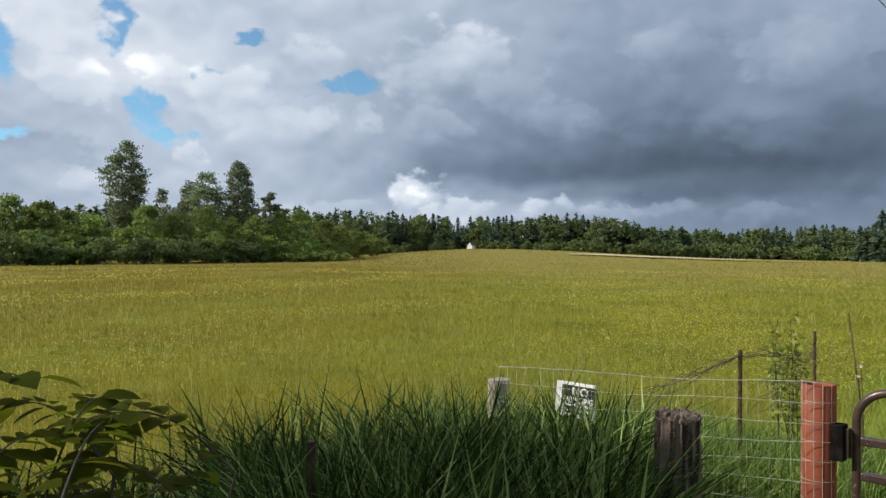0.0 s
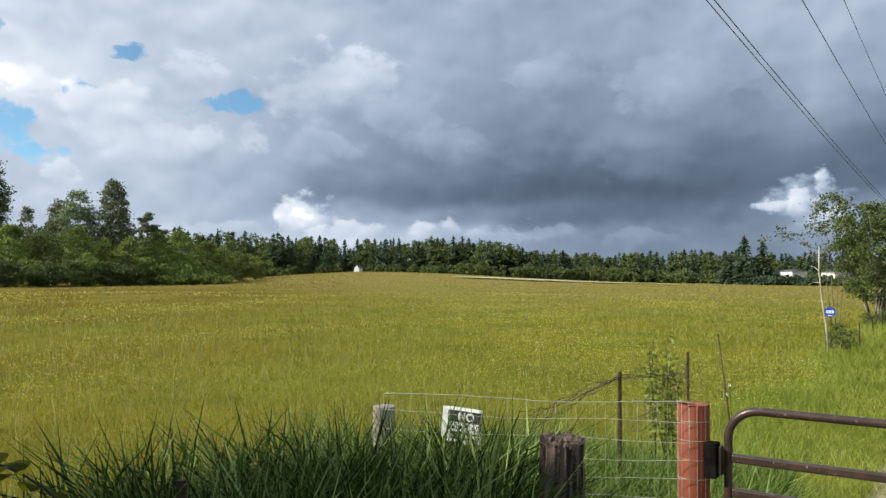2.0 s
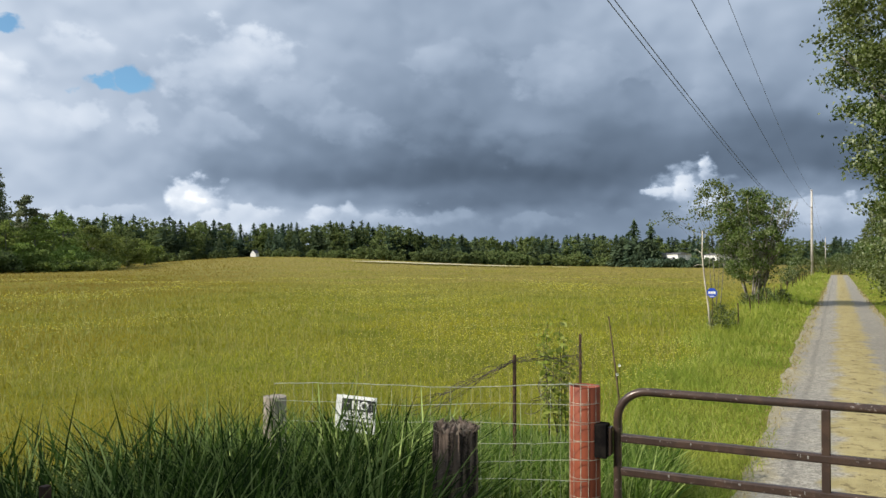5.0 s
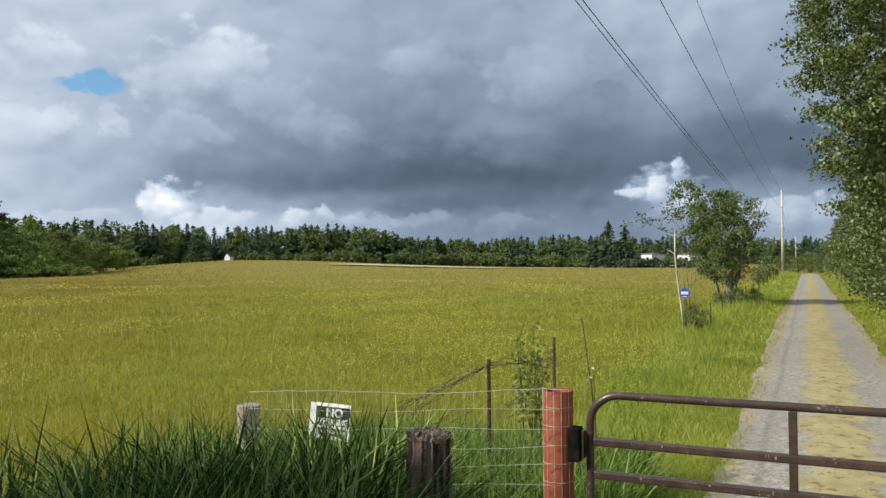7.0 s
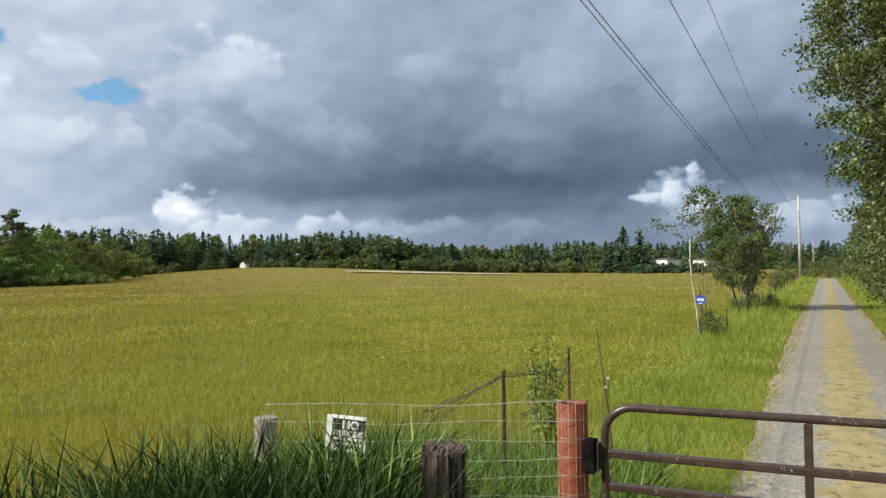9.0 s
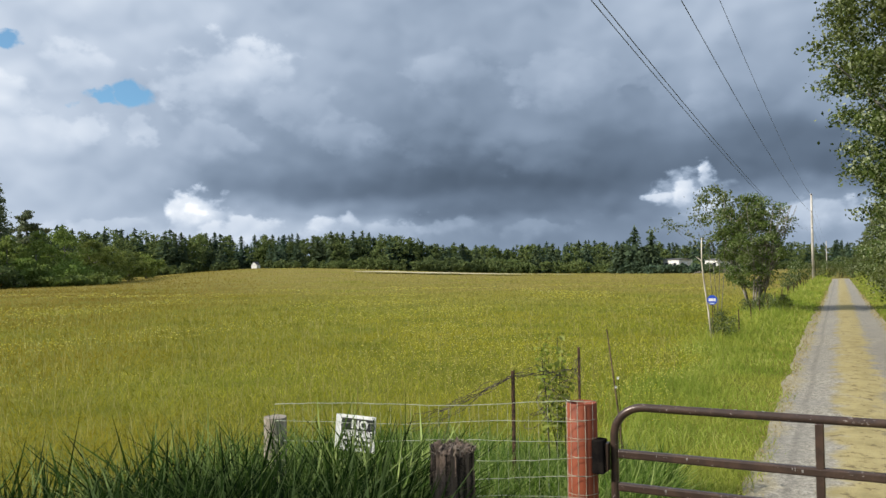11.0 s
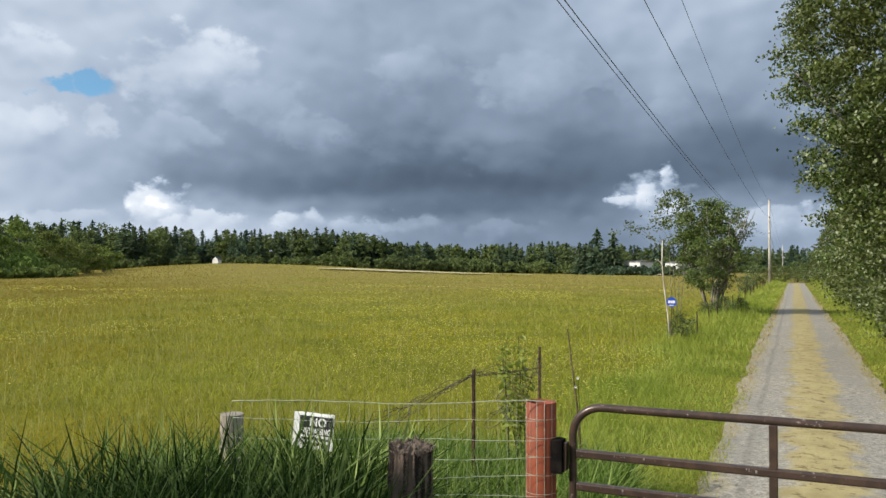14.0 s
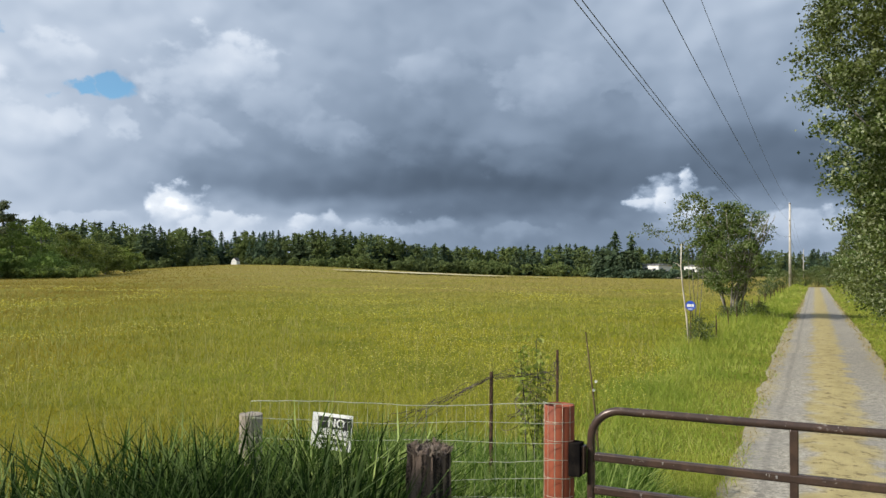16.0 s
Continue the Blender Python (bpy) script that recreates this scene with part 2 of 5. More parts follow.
def foliage(name, cols, through_=0.35, patch=None, patch_scale=0.3, gloss=0.45, far=None, vary=False, dark=None, level=0.0):
    """Leaves or blades: every island has its own tone, patches shift it over metres."""
    m, o = material(name)
    c = stops(island(), *[(i / (len(cols) - 1), k) for i, k in enumerate(cols)])
    own = Ex(Ex.tree.nodes.new("ShaderNodeObjectInfo").outputs["Random"])
    hsv = Ex.tree.nodes.new("ShaderNodeHueSaturation")
    Ex.tree.links.new(c.s, hsv.inputs["Color"])
    Ex.tree.links.new((own * 0.55 + 0.72).s if vary else (own * 0.0 + 1.0).s, hsv.inputs["Value"])
    Ex.tree.links.new((own * 0.03 + 0.485).s, hsv.inputs["Hue"])
    c = Ex(hsv.outputs[0])
    if patch:
        f = ramp(fbm(world_place(), patch_scale, 3, 0.5), 0.40, 0.66)
        c = mixcol(f * 0.75, c, patch)
    if dark:
        c = mixcol(ramp(fbm(world_place(), 0.33, 4, 0.6, (9, 4, 0)), 0.46, 0.66) * 0.8, c, dark)
    if far:
        # ripe brown seed heads take over towards the middle of the meadow, paled for haze
        dist_ = Ex.tree.nodes.new("ShaderNodeVectorMath")
        dist_.operation = "LENGTH"
        Ex.tree.links.new(world_place(), dist_.inputs[0])
        c = mixcol(ramp(Ex(dist_.outputs["Value"]), 16, 80) * ramp(fbm(world_place(), 0.09, 5, 0.65), 0.26, 0.58), c, far)
        # rusty sorrel in flower over the western part
        place = Ex.tree.nodes.new("ShaderNodeSeparateXYZ")
        Ex.tree.links.new(world_place(), place.inputs[0])
        west = ramp(Ex(place.outputs[0]) * -1.0 - Ex(place.outputs[1]) * 0.85, -12, 16)
        c = mixcol(west * ramp(fbm(world_place(), 0.12, 5, 0.65, (5, 8, 1)), 0.25, 0.60) * 0.85, c, (0.255, 0.182, 0.028))
    p = Ex.tree.nodes.new("ShaderNodeBsdfPrincipled")
    p.inputs["Roughness"].default_value, p.inputs["Specular IOR Level"].default_value = gloss, 0.02 if level else 0.10
    t = Ex.tree.nodes.new("ShaderNodeBsdfTranslucent")
    if level:
        # a sward seen as a whole: blades share much of the ground's own normal
        up_ = Ex.tree.nodes.new("ShaderNodeMix")
        up_.data_type = "VECTOR"
        up_.inputs[0].default_value = level
        Ex.tree.links.new(Ex.tree.nodes.new("ShaderNodeNewGeometry").outputs["Normal"], up_.inputs[4])
        up_.inputs[5].default_value = (0, 0, 1)
        Ex.tree.links.new(up_.outputs[1], p.inputs["Normal"])
    Ex.tree.links.new(c.s, p.inputs["Base Color"])
    Ex.tree.links.new(c.s, t.inputs[0])
    x = Ex.tree.nodes.new("ShaderNodeMixShader")
    x.inputs[0].default_value = through_
    Ex.tree.links.new(p.outputs[0], x.inputs[1])
    Ex.tree.links.new(t.outputs[0], x.inputs[2])
    Ex.tree.links.new(x.outputs[0], o.inputs[0])
    return m


def bark(name, dark, light, scale=6.0):
    m, o = material(name)
    v = coords()
    n1, n2 = fbm(v, scale, 6, 0.6, squash=0.18), fbm(v, scale * 0.3, 3, 0.5)
    c = mixcol(ramp(n1 + n2 * 0.5, 0.55, 0.95), dark, light)
    surface(o, c, 0.9, 0, n1, 0.03)
    return m


# ground: thatch and soil under the grass, meadow colours farther off
M_GROUND, o = material("meadow_ground")
v = world_place()
n1, n2, n3 = fbm(v, 0.035, 4, 0.6), fbm(v, 0.9, 5, 0.6), fbm(v, 0.14, 4, 0.6, squash=1)
dist_ = Ex.tree.nodes.new("ShaderNodeVectorMath")
dist_.operation = "LENGTH"
Ex.tree.links.new(v, dist_.inputs[0])
c = mixcol(ramp(n1, 0.38, 0.62), (0.255, 0.205, 0.058), (0.23, 0.195, 0.052))
c = mixcol(ramp(n3, 0.42, 0.68) * 0.6, c, (0.21, 0.20, 0.045))
# darker thatch under the near standing grass, dry seeded grass on the far rise
near_ = mixcol(ramp(n2, 0.40, 0.75), (0.19, 0.19, 0.03), (0.135, 0.15, 0.024))
c = mixcol(ramp(Ex(dist_.outputs["Value"]) + (n3 - 0.5) * 60.0, 35, 150), near_, c)
surface(o, c, 0.95, 0, n2 + n3, 0.10, 0.05)

M_ROAD, o = material("gravel_road")
v = world_place()
sx = Ex.tree.nodes.new("ShaderNodeSeparateXYZ")
Ex.tree.links.new(v, sx.inputs[0])
n1, n2, n3 = fbm(v, 45, 4, 0.65) * 0.5 + fbm(v, 13, 4, 0.7) * 0.5, fbm(v, 2.2, 5, 0.6), fbm(v, 0.4, 4, 0.6)
x = Ex(sx.outputs[0]) + (n2 - 0.5) * 0.8 + (n3 - 0.5) * 0.5
strip = ramp(x, -0.16, 0.06) * ramp(x, 0.66, 0.46)
edge = Ex.op("MAXIMUM", ramp(x, -0.50, -0.72), ramp(x, 1.02, 1.25))
c = mixcol(ramp(n1, 0.38, 0.62), (0.18, 0.162, 0.13), (0.50, 0.455, 0.37))
c = mixcol(ramp(n3 + n2 * 0.4, 0.55, 0.85) * 0.5, c, (0.26, 0.245, 0.215))
straw = mixcol(ramp(n2, 0.4, 0.7), (0.46, 0.375, 0.165), (0.34, 0.275, 0.115))
c = mixcol(ramp(Ex.op("ABSOLUTE", Ex(sx.outputs[0]) + 0.42 + (n3 - 0.5) * 0.2), 0.06, 0.015) * 0.3, c, (0.13, 0.12, 0.105))
c = mixcol(Ex.op("MAXIMUM", strip * 0.9, edge * 0.35) * ramp(n2 + n1 * 0.5, 0.42, 0.70), c, straw)
litter = ramp(fbm(v, 7.0, 4, 0.7, (4, 2, 0)), 0.55, 0.63) * strip
c = mixcol(litter * 0.8, c, (0.16, 0.12, 0.06))
surface(o, c, 0.92, 0, n1 + n2 * 0.5, 0.02, 0.2)

FIELD = [(0.18, 0.215, 0.022), (0.33, 0.37, 0.034), (0.45, 0.46, 0.048), (0.275, 0.32, 0.03), (0.68, 0.64, 0.15)]
M_FIELD = foliage("meadow_grass", FIELD, 0.5, (0.46, 0.41, 0.038), 0.13, far=(0.47, 0.385, 0.12), dark=(0.19, 0.25, 0.026), level=0.6)
M_VERGE = foliage("verge_grass", [(0.22, 0.285, 0.042), (0.30, 0.365, 0.056), (0.39, 0.425, 0.078), (0.55, 0.53, 0.17)], 0.5, (0.38, 0.40, 0.07), 0.5, dark=(0.18, 0.26, 0.032), level=0.3)
# near-black to pale reed stops paint shaded gaps and sunlit blades into the colour
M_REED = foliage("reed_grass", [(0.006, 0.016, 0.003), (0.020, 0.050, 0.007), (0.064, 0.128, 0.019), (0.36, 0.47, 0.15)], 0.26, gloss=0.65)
M_STRAW = foliage("dry_grass", [(0.46, 0.38, 0.15), (0.36, 0.30, 0.11), (0.54, 0.46, 0.22)], 0.45)
M_SEED = foliage("seed_head", [(0.42, 0.37, 0.10), (0.50, 0.45, 0.16), (0.34, 0.32, 0.07)], 0.5, level=0.5)
M_YELLOW = foliage("buttercup", [(0.85, 0.72, 0.05), (0.9, 0.82, 0.16), (0.9, 0.84, 0.35)], 0.4, level=0.5)
M_DAISY = foliage("daisy_petal", [(0.8, 0.8, 0.75), (0.75, 0.75, 0.7)], 0.2)
# the palest alder stop paints sunlit sparkle onto some of the leaves
M_ALDER = foliage("alder_leaf", [(0.036, 0.062, 0.015), (0.075, 0.112, 0.026), (0.13, 0.17, 0.044), (0.44, 0.48, 0.30)], 0.3, (0.11, 0.125, 0.03), 0.35, vary=True)
M_HEDGE = foliage("hedge_leaf", [(0.055, 0.09, 0.022), (0.095, 0.14, 0.034), (0.16, 0.205, 0.055), (0.36, 0.39, 0.22)], 0.4, (0.15, 0.18, 0.045), 0.35, vary=True)
M_WILLOW = foliage("willow_leaf", [(0.14, 0.20, 0.045), (0.22, 0.29, 0.065), (0.33, 0.39, 0.11)], 0.4, (0.13, 0.165, 0.05), 0.09, vary=True)
M_POPLAR = foliage("poplar_leaf", [(0.11, 0.155, 0.07), (0.19, 0.24, 0.12), (0.40, 0.44, 0.30)], 0.35, vary=True)
# fir and far woods greens are lightened to hold the haze of distance
M_FIR = foliage("hazed_fir_needle", [(0.055, 0.09, 0.056), (0.09, 0.135, 0.08), (0.135, 0.185, 0.105)], 0.25, (0.11, 0.14, 0.06), 0.05, 0.6)
M_WOODS = foliage("hazed_far_leaf", [(0.10, 0.15, 0.05), (0.15, 0.205, 0.064), (0.21, 0.255, 0.095)], 0.35, (0.10, 0.13, 0.05), 0.04, 0.6)
M_WEED = foliage("weed_leaf", [(0.20, 0.29, 0.04), (0.29, 0.37, 0.07), (0.40, 0.44, 0.13)], 0.45)
M_SHRUB = foliage("shrub_leaf", [(0.03, 0.045, 0.004), (0.065, 0.085, 0.006), (0.24, 0.24, 0.016)], 0.72, gloss=0.7)
M_BARK = bark("grey_bark", (0.05, 0.045, 0.04), (0.30, 0.28, 0.25))
M_DARKBARK = bark("dark_bark", (0.03, 0.025, 0.02), (0.10, 0.085, 0.07))
M_STEM = bark("stem_bark", (0.08, 0.068, 0.055), (0.40, 0.36, 0.31), 7)
M_BIRCH = bark("pale_bark", (0.30, 0.25, 0.18), (0.72, 0.66, 0.55), 5)
M_POLE = bark("pole_wood", (0.30, 0.27, 0.23), (0.62, 0.58, 0.52), 3)


def plain(name, c1, c2, scale, rough=0.6, metal=0.0, depth=0.002, lo=0.4, hi=0.65, squash=1.0, spec=0.3):
    m, o = material(name)
    n = fbm(coords(), scale, 5, 0.6, squash=squash)
    n2 = fbm(coords(), scale * 6, 3, 0.6)
    surface(o, mixcol(ramp(n + n2 * 0.25 - 0.12, lo, hi), c1, c2), rough, metal, n + n2 * 0.4, depth, spec)
    return m


M_RED = plain("red_primer", (0.275, 0.066, 0.028), (0.21, 0.05, 0.024), 9, 0.62, 0.0, 0.001)
M_RUST, o = material("brown_gate_paint")
v = coords()
n1, n2, n3 = fbm(v, 14, 5, 0.6), fbm(v, 60, 4, 0.65), fbm(v, 5, 3, 0.5)
c = mixcol(ramp(n1, 0.4, 0.65), (0.058, 0.038, 0.03), (0.088, 0.055, 0.04))
worn = ramp(n2 + n3 * 0.35, 0.80, 0.90)
c = mixcol(worn * 0.7, c, (0.42, 0.37, 0.33))
surface(o, c, worn * 0.2 + 0.30, 0.15, n1 + n2 * 0.3, 0.001, 0.45)
M_CHIP = plain("bare_metal", (0.5, 0.48, 0.45), (0.3, 0.28, 0.26), 40, 0.4, 0.5)
# hinge steel is coloured near black for the gate post's shadow on it
M_HINGE = plain("shadowed_steel", (0.008, 0.007, 0.007), (0.018, 0.015, 0.013), 20, 0.95, spec=0.03)
M_TPOST = plain("rusty_steel", (0.045, 0.028, 0.02), (0.11, 0.06, 0.035), 18, 0.8, 0.2)
M_WIRE = plain("galvanised_wire", (0.55, 0.57, 0.44), (0.42, 0.43, 0.34), 15, 0.6, 0.2, 0.0)
M_OLDWIRE = plain("rusted_wire", (0.06, 0.045, 0.035), (0.17, 0.14, 0.12), 12, 0.8, 0.3, 0.0)
M_CABLE = plain("cable_sheath", (0.06, 0.06, 0.066), (0.09, 0.09, 0.1), 2, 0.6)
M_PALEWOOD = plain("weathered_wood", (0.36, 0.31, 0.25), (0.20, 0.165, 0.13), 14, 0.9, 0, 0.006, squash=0.1)
M_OLDWOOD = plain("old_dark_wood", (0.21, 0.155, 0.12), (0.02, 0.015, 0.012), 26, 0.95, 0, 0.03, 0.45, 0.60, squash=0.07)
M_STALK = plain("dry_stalk", (0.17, 0.12, 0.065), (0.10, 0.07, 0.04), 20, 0.9)
M_FRAY = foliage("frayed_wood", [(0.10, 0.075, 0.055), (0.20, 0.155, 0.12), (0.33, 0.27, 0.22)], 0.1)
M_WHITE = plain("white_sign", (0.80, 0.80, 0.77), (0.70, 0.70, 0.66), 9, 0.5)
M_BLACK = plain("black_print", (0.012, 0.012, 0.014), (0.022, 0.022, 0.024), 20, 0.5)
M_BLUE = plain("blue_sign", (0.025, 0.07, 0.42), (0.03, 0.085, 0.48), 8, 0.4)
M_HOUSE = plain("white_siding", (0.80, 0.78, 0.74), (0.70, 0.69, 0.66), 0.6, 0.6, squash=8)
M_ROOF = plain("grey_shingle", (0.16, 0.15, 0.15), (0.10, 0.10, 0.10), 2.0, 0.85)
M_GLASS = plain("dark_window", (0.02, 0.025, 0.03), (0.03, 0.035, 0.04), 1.0, 0.15)
M_PALE = plain("pale_track", (0.62, 0.55, 0.36), (0.46, 0.40, 0.24), 0.2, 0.95)

# ---- building helpers ----


def np_mesh(name, verts, tris):
    verts, tris = np.asarray(verts, np.float32), np.asarray(tris, np.int32)
    me = bpy.data.meshes.new(name)
    me.vertices.add(len(verts))
    me.vertices.foreach_set("co", verts.ravel())
    me.loops.add(tris.size)
    me.loops.foreach_set("vertex_index", tris.ravel())
    me.polygons.add(len(tris))
    me.polygons.foreach_set("loop_start", np.arange(len(tris), dtype=np.int32) * 3)
    me.update(calc_edges=True)
    return me


def part(name, bm, mat, parent=None, label="", smooth=False):
    """One mesh object out of a bmesh or a mesh, under parent."""
    if isinstance(bm, bmesh.types.BMesh):
        me = bpy.data.meshes.new(name)
        bm.to_mesh(me)
        bm.free()
    else:
        me = bm
    if smooth:
        me.polygons.foreach_set("use_smooth", [True] * len(me.polygons))
    me.materials.clear()
    me.materials.append(mat)
    ob = new(name, me)
    if parent is not None:
        ob.parent = parent
    if label:
        ob["label"] = label
    return ob


def thing(name, x, y, z, label, category, group="", turn=0.0, kind=""):
    e = new(name)
    e.matrix_basis = pose(x, y, z, 0, 0, turn)
    e.empty_display_size = 0.2
    return tagged(e, label, category, group, kind)


def box(bm, x0, y0, z0, x1, y1, z1, bevel=0.0):
    r = bmesh.ops.create_cube(bm, size=1.0, matrix=Matrix.Translation(((x0 + x1) / 2, (y0 + y1) / 2, (z0 + z1) / 2)) @ Matrix.Diagonal((x1 - x0, y1 - y0, z1 - z0, 1)))
    if bevel:
        es = {e for v in r["verts"] for e in v.link_edges}
        bmesh.ops.bevel(bm, geom=list(es), offset=bevel, segments=2, affect="EDGES", profile=0.5)


def tube(bm, pts, radii, sides=8, caps=True):
    """A tube along points; radii: one number or one for each point."""
    pts = [Vector(p) for p in pts]
    if isinstance(radii, (int, float)):
        radii = [radii] * len(pts)
    rings, a = [], None
    for i, p in enumerate(pts):
        d = (pts[min(i + 1, len(pts) - 1)] - pts[max(i - 1, 0)]).normalized()
        if a is None:
            a = d.cross(Vector((0, 0, 1)) if abs(d.z) < 0.9 else Vector((1, 0, 0))).normalized()
        a = (a - d * a.dot(d)).normalized()
        b = d.cross(a)
        rings.append([bm.verts.new(p + float(radii[i]) * (math.cos(t) * a + math.sin(t) * b)) for t in (2 * math.pi * k / sides for k in range(sides))])
    for r, s in zip(rings, rings[1:]):
        for k in range(sides):
            bm.faces.new((r[k], r[(k + 1) % sides], s[(k + 1) % sides], s[k]))
    if caps:
        bm.faces.new(rings[0][::-1])
        bm.faces.new(rings[-1])


def smoothstep(a, b, x):
    t = np.clip((x - a) / (b - a), 0, 1)
    return t * t * (3 - 2 * t)


def ground_z(x, y):
    r, a = np.hypot(x, y), np.degrees(np.arctan2(x, y))
    hill = 3.0 * np.exp(-(((a + 39.5) / np.where(a > -39.5, 13.5, 8.5)) ** 2)) * smoothstep(80, 235, r)
    bumps = 0.05 * np.sin(x * 0.31 + 1.3) * np.cos(y * 0.27) * smoothstep(4, 14, np.abs(x - 0.25))
    return hill + bumps - 0.03


# ---- ground and road ----
angs = np.radians(np.concatenate([np.arange(-84, 20, 1.0), np.arange(20, 276, 8.0)]))
rads = np.concatenate([[0.6, 1.5, 2.5, 3.5], np.geomspace(4.5, 60, 40), np.arange(66, 300, 6.0), np.geomspace(310, 3500, 14)])
A, R = np.meshgrid(angs, rads)
gx, gy = R * np.sin(A), R * np.cos(A)
gv = np.stack([gx, gy, ground_z(gx, gy)], -1).reshape(-1, 3)
na, nr = len(angs), len(rads)
i, j = np.meshgrid(np.arange(nr - 1), np.arange(na), indexing="ij")
a, b, c_, d_ = i * na + j, i * na + (j + 1) % na, (i + 1) * na + (j + 1) % na, (i + 1) * na + j
gt = np.concatenate([np.stack([a, d_, b], -1).reshape(-1, 3), np.stack([b, d_, c_], -1).reshape(-1, 3)])
gv = np.concatenate([gv, [[0, 0, -0.03]]])
gt = np.concatenate([gt, [[len(gv) - 1, k, (k + 1) % na] for k in range(na)]])
ground = part("ground", np_mesh("ground", gv, gt), M_GROUND, smooth=True)
tagged(ground, "wide flat meadow ground rising gently to the woods", "ground", kind="structure")

bm = bmesh.new()
ys = list(np.concatenate([np.arange(-8, 60, 0.4), np.geomspace(60, 112, 20)]))
rows_ = []
for y in ys:
    l = -0.72 - 0.17 * math.exp(-((y - 26) / 14) ** 2) + 0.10 * noise.noise((0, y * 0.7, 3)) + 0.05 * noise.noise((0, y * 2.6, 8))
    r = 1.22 + 0.10 * math.exp(-((y - 26) / 14) ** 2) + 0.10 * noise.noise((5, y * 0.7, 3)) + 0.05 * noise.noise((5, y * 2.6, 8))
    row = []
    for k in range(9):
        f = k / 8
        crown = 0.030 * (1 - (2 * f - 1) ** 2) - 0.022 * (math.exp(-((f - 0.2) / 0.1) ** 2) + math.exp(-((f - 0.8) / 0.1) ** 2))
        row.append(bm.verts.new((l + (r - l) * f, y, float(ground_z(l, y)) * 0 + 0.0 + crown)))
    rows_.append(row)
for r, s in zip(rows_, rows_[1:]):
    for k in range(8):
        bm.faces.new((r[k], r[k + 1], s[k + 1], s[k]))
road = part("road", bm, M_ROAD, smooth=True)
tagged(road, "narrow grey gravel farm lane with a straw-yellow centre strip", "road", kind="structure")

# pale worn track across the far meadow
bm = bmesh.new()
prev = None
for k in range(60):
    a = radians(-33.5 + 16.0 * k / 59)
    w = 5.5 * (math.sin(math.pi * k / 59) ** 0.6) + 0.2
    r0 = 170 + 8 * math.sin(k / 59 * 2.4)
    p = [Vector((r * math.sin(a), r * math.cos(a), float(ground_z(r * math.sin(a), r * math.cos(a))) + 0.35)) for r in (r0 - w, r0 + w)]
    q = [bm.verts.new(t) for t in p]
    if prev:
        bm.faces.new((prev[0], q[0], q[1], prev[1]))
    prev = q
track = part("dirt_track", bm, M_PALE)
tagged(track, "pale strip of mown hay crossing the far meadow", "track", kind="structure")

# ---- grass ----
rng = np.random.default_rng(7)


def blades(n_, base, height, width, lean, bend=1.0, segs=2):
    """Tapered, bent blades: arrays of bases, heights, widths and leans; vertices and triangles."""
    yaw, face = rng.uniform(0, 2 * np.pi, n_), rng.uniform(0, np.pi, n_)
    ld = np.stack([np.cos(yaw), np.sin(yaw), np.zeros(n_)], -1)
    wd = np.stack([np.cos(face), np.sin(face), np.zeros(n_)], -1)
    vs = []
    for s in range(segs + 1):
        f = s / segs
        centre = base + ld * (lean * height * f ** (1 + bend))[:, None] + np.stack([0 * height, 0 * height, height * (f - 0.25 * lean * f ** 3)], -1)
        wf = width * (1 - 0.15 * s if s < segs else 0.0) * (1.0 if segs < 3 else (0.6 + 1.2 * f * (1 - f) * 2))
        if s < segs:
            vs += [centre - wd * wf[:, None] / 2, centre + wd * wf[:, None] / 2]
        else:
            vs += [centre]
    k = 2 * segs + 1
    V = np.stack(vs, 1).reshape(-1, 3)
    f_ = []
    for s in range(segs - 1):
        f_ += [(2 * s, 2 * s + 1, 2 * s + 3), (2 * s, 2 * s + 3, 2 * s + 2)]
    f_ += [(2 * segs - 2, 2 * segs - 1, 2 * segs)]
    Tt = (np.arange(n_) * k)[:, None, None] + np.array(f_)[None]
    return V, Tt.reshape(-1, 3)


def meadow(n_, r0, r1, a0, a1):
    a = np.radians(rng.uniform(a0, a1, n_))
    r = np.exp(rng.uniform(np.log(r0), np.log(r1), n_))
    x, y = r * np.sin(a), r * np.cos(a)
    return x, y, r


def on_road(x, y):
    return (x > -0.68 - 0.15 * np.exp(-((y - 26) / 14) ** 2) + 0.09 * np.sin(y * 1.7) + rng.normal(0, 0.05, len(x))) & (x < 1.20 + 0.1 * np.exp(-((y - 26) / 14) ** 2) + 0.09 * np.sin(y * 1.3 + 2) + rng.normal(0, 0.05, len(x))) & (y > -8)


def edge_of_field(y):
    return -2.5 - 0.5 * smoothstep(8, 24, y) + 0.35 * np.sin(y * 0.9)


x, y, r = meadow(420000, 3.9, 225, -77, 10)
off = ~on_road(x, y) & (y > 3.2 - 0.25 * np.abs(x) * (x < 0))
inside = x < edge_of_field(y) + rng.normal(0, 0.35, len(x))
k = off & inside
xf, yf, rf = x[k], y[k], r[k]
n_ = len(xf)
tall = rng.gamma(9, 1 / 9, n_)
V, Tt = blades(n_, np.stack([xf, yf, ground_z(xf, yf) - 0.02], -1), (0.105 + 0.05 * smoothstep(10, 60, rf)) * tall * np.where(rng.random(n_) < 0.05, 1.8, 1.0), 0.0009 * np.maximum(rf, 6.0) * rng.uniform(0.6, 1.3, n_), rng.uniform(0.3, 1.6, n_))
tagged(part("meadow_grass", np_mesh("meadow_grass", V, Tt), M_FIELD), "olive and straw-coloured long meadow grass", "grass", kind="stuff")
k = off & ~inside & (y > 4.1)
xv, yv, rv = x[k], y[k], r[k]
x2, y2, r2_ = meadow(60000, 4.2, 70, -30, 10)
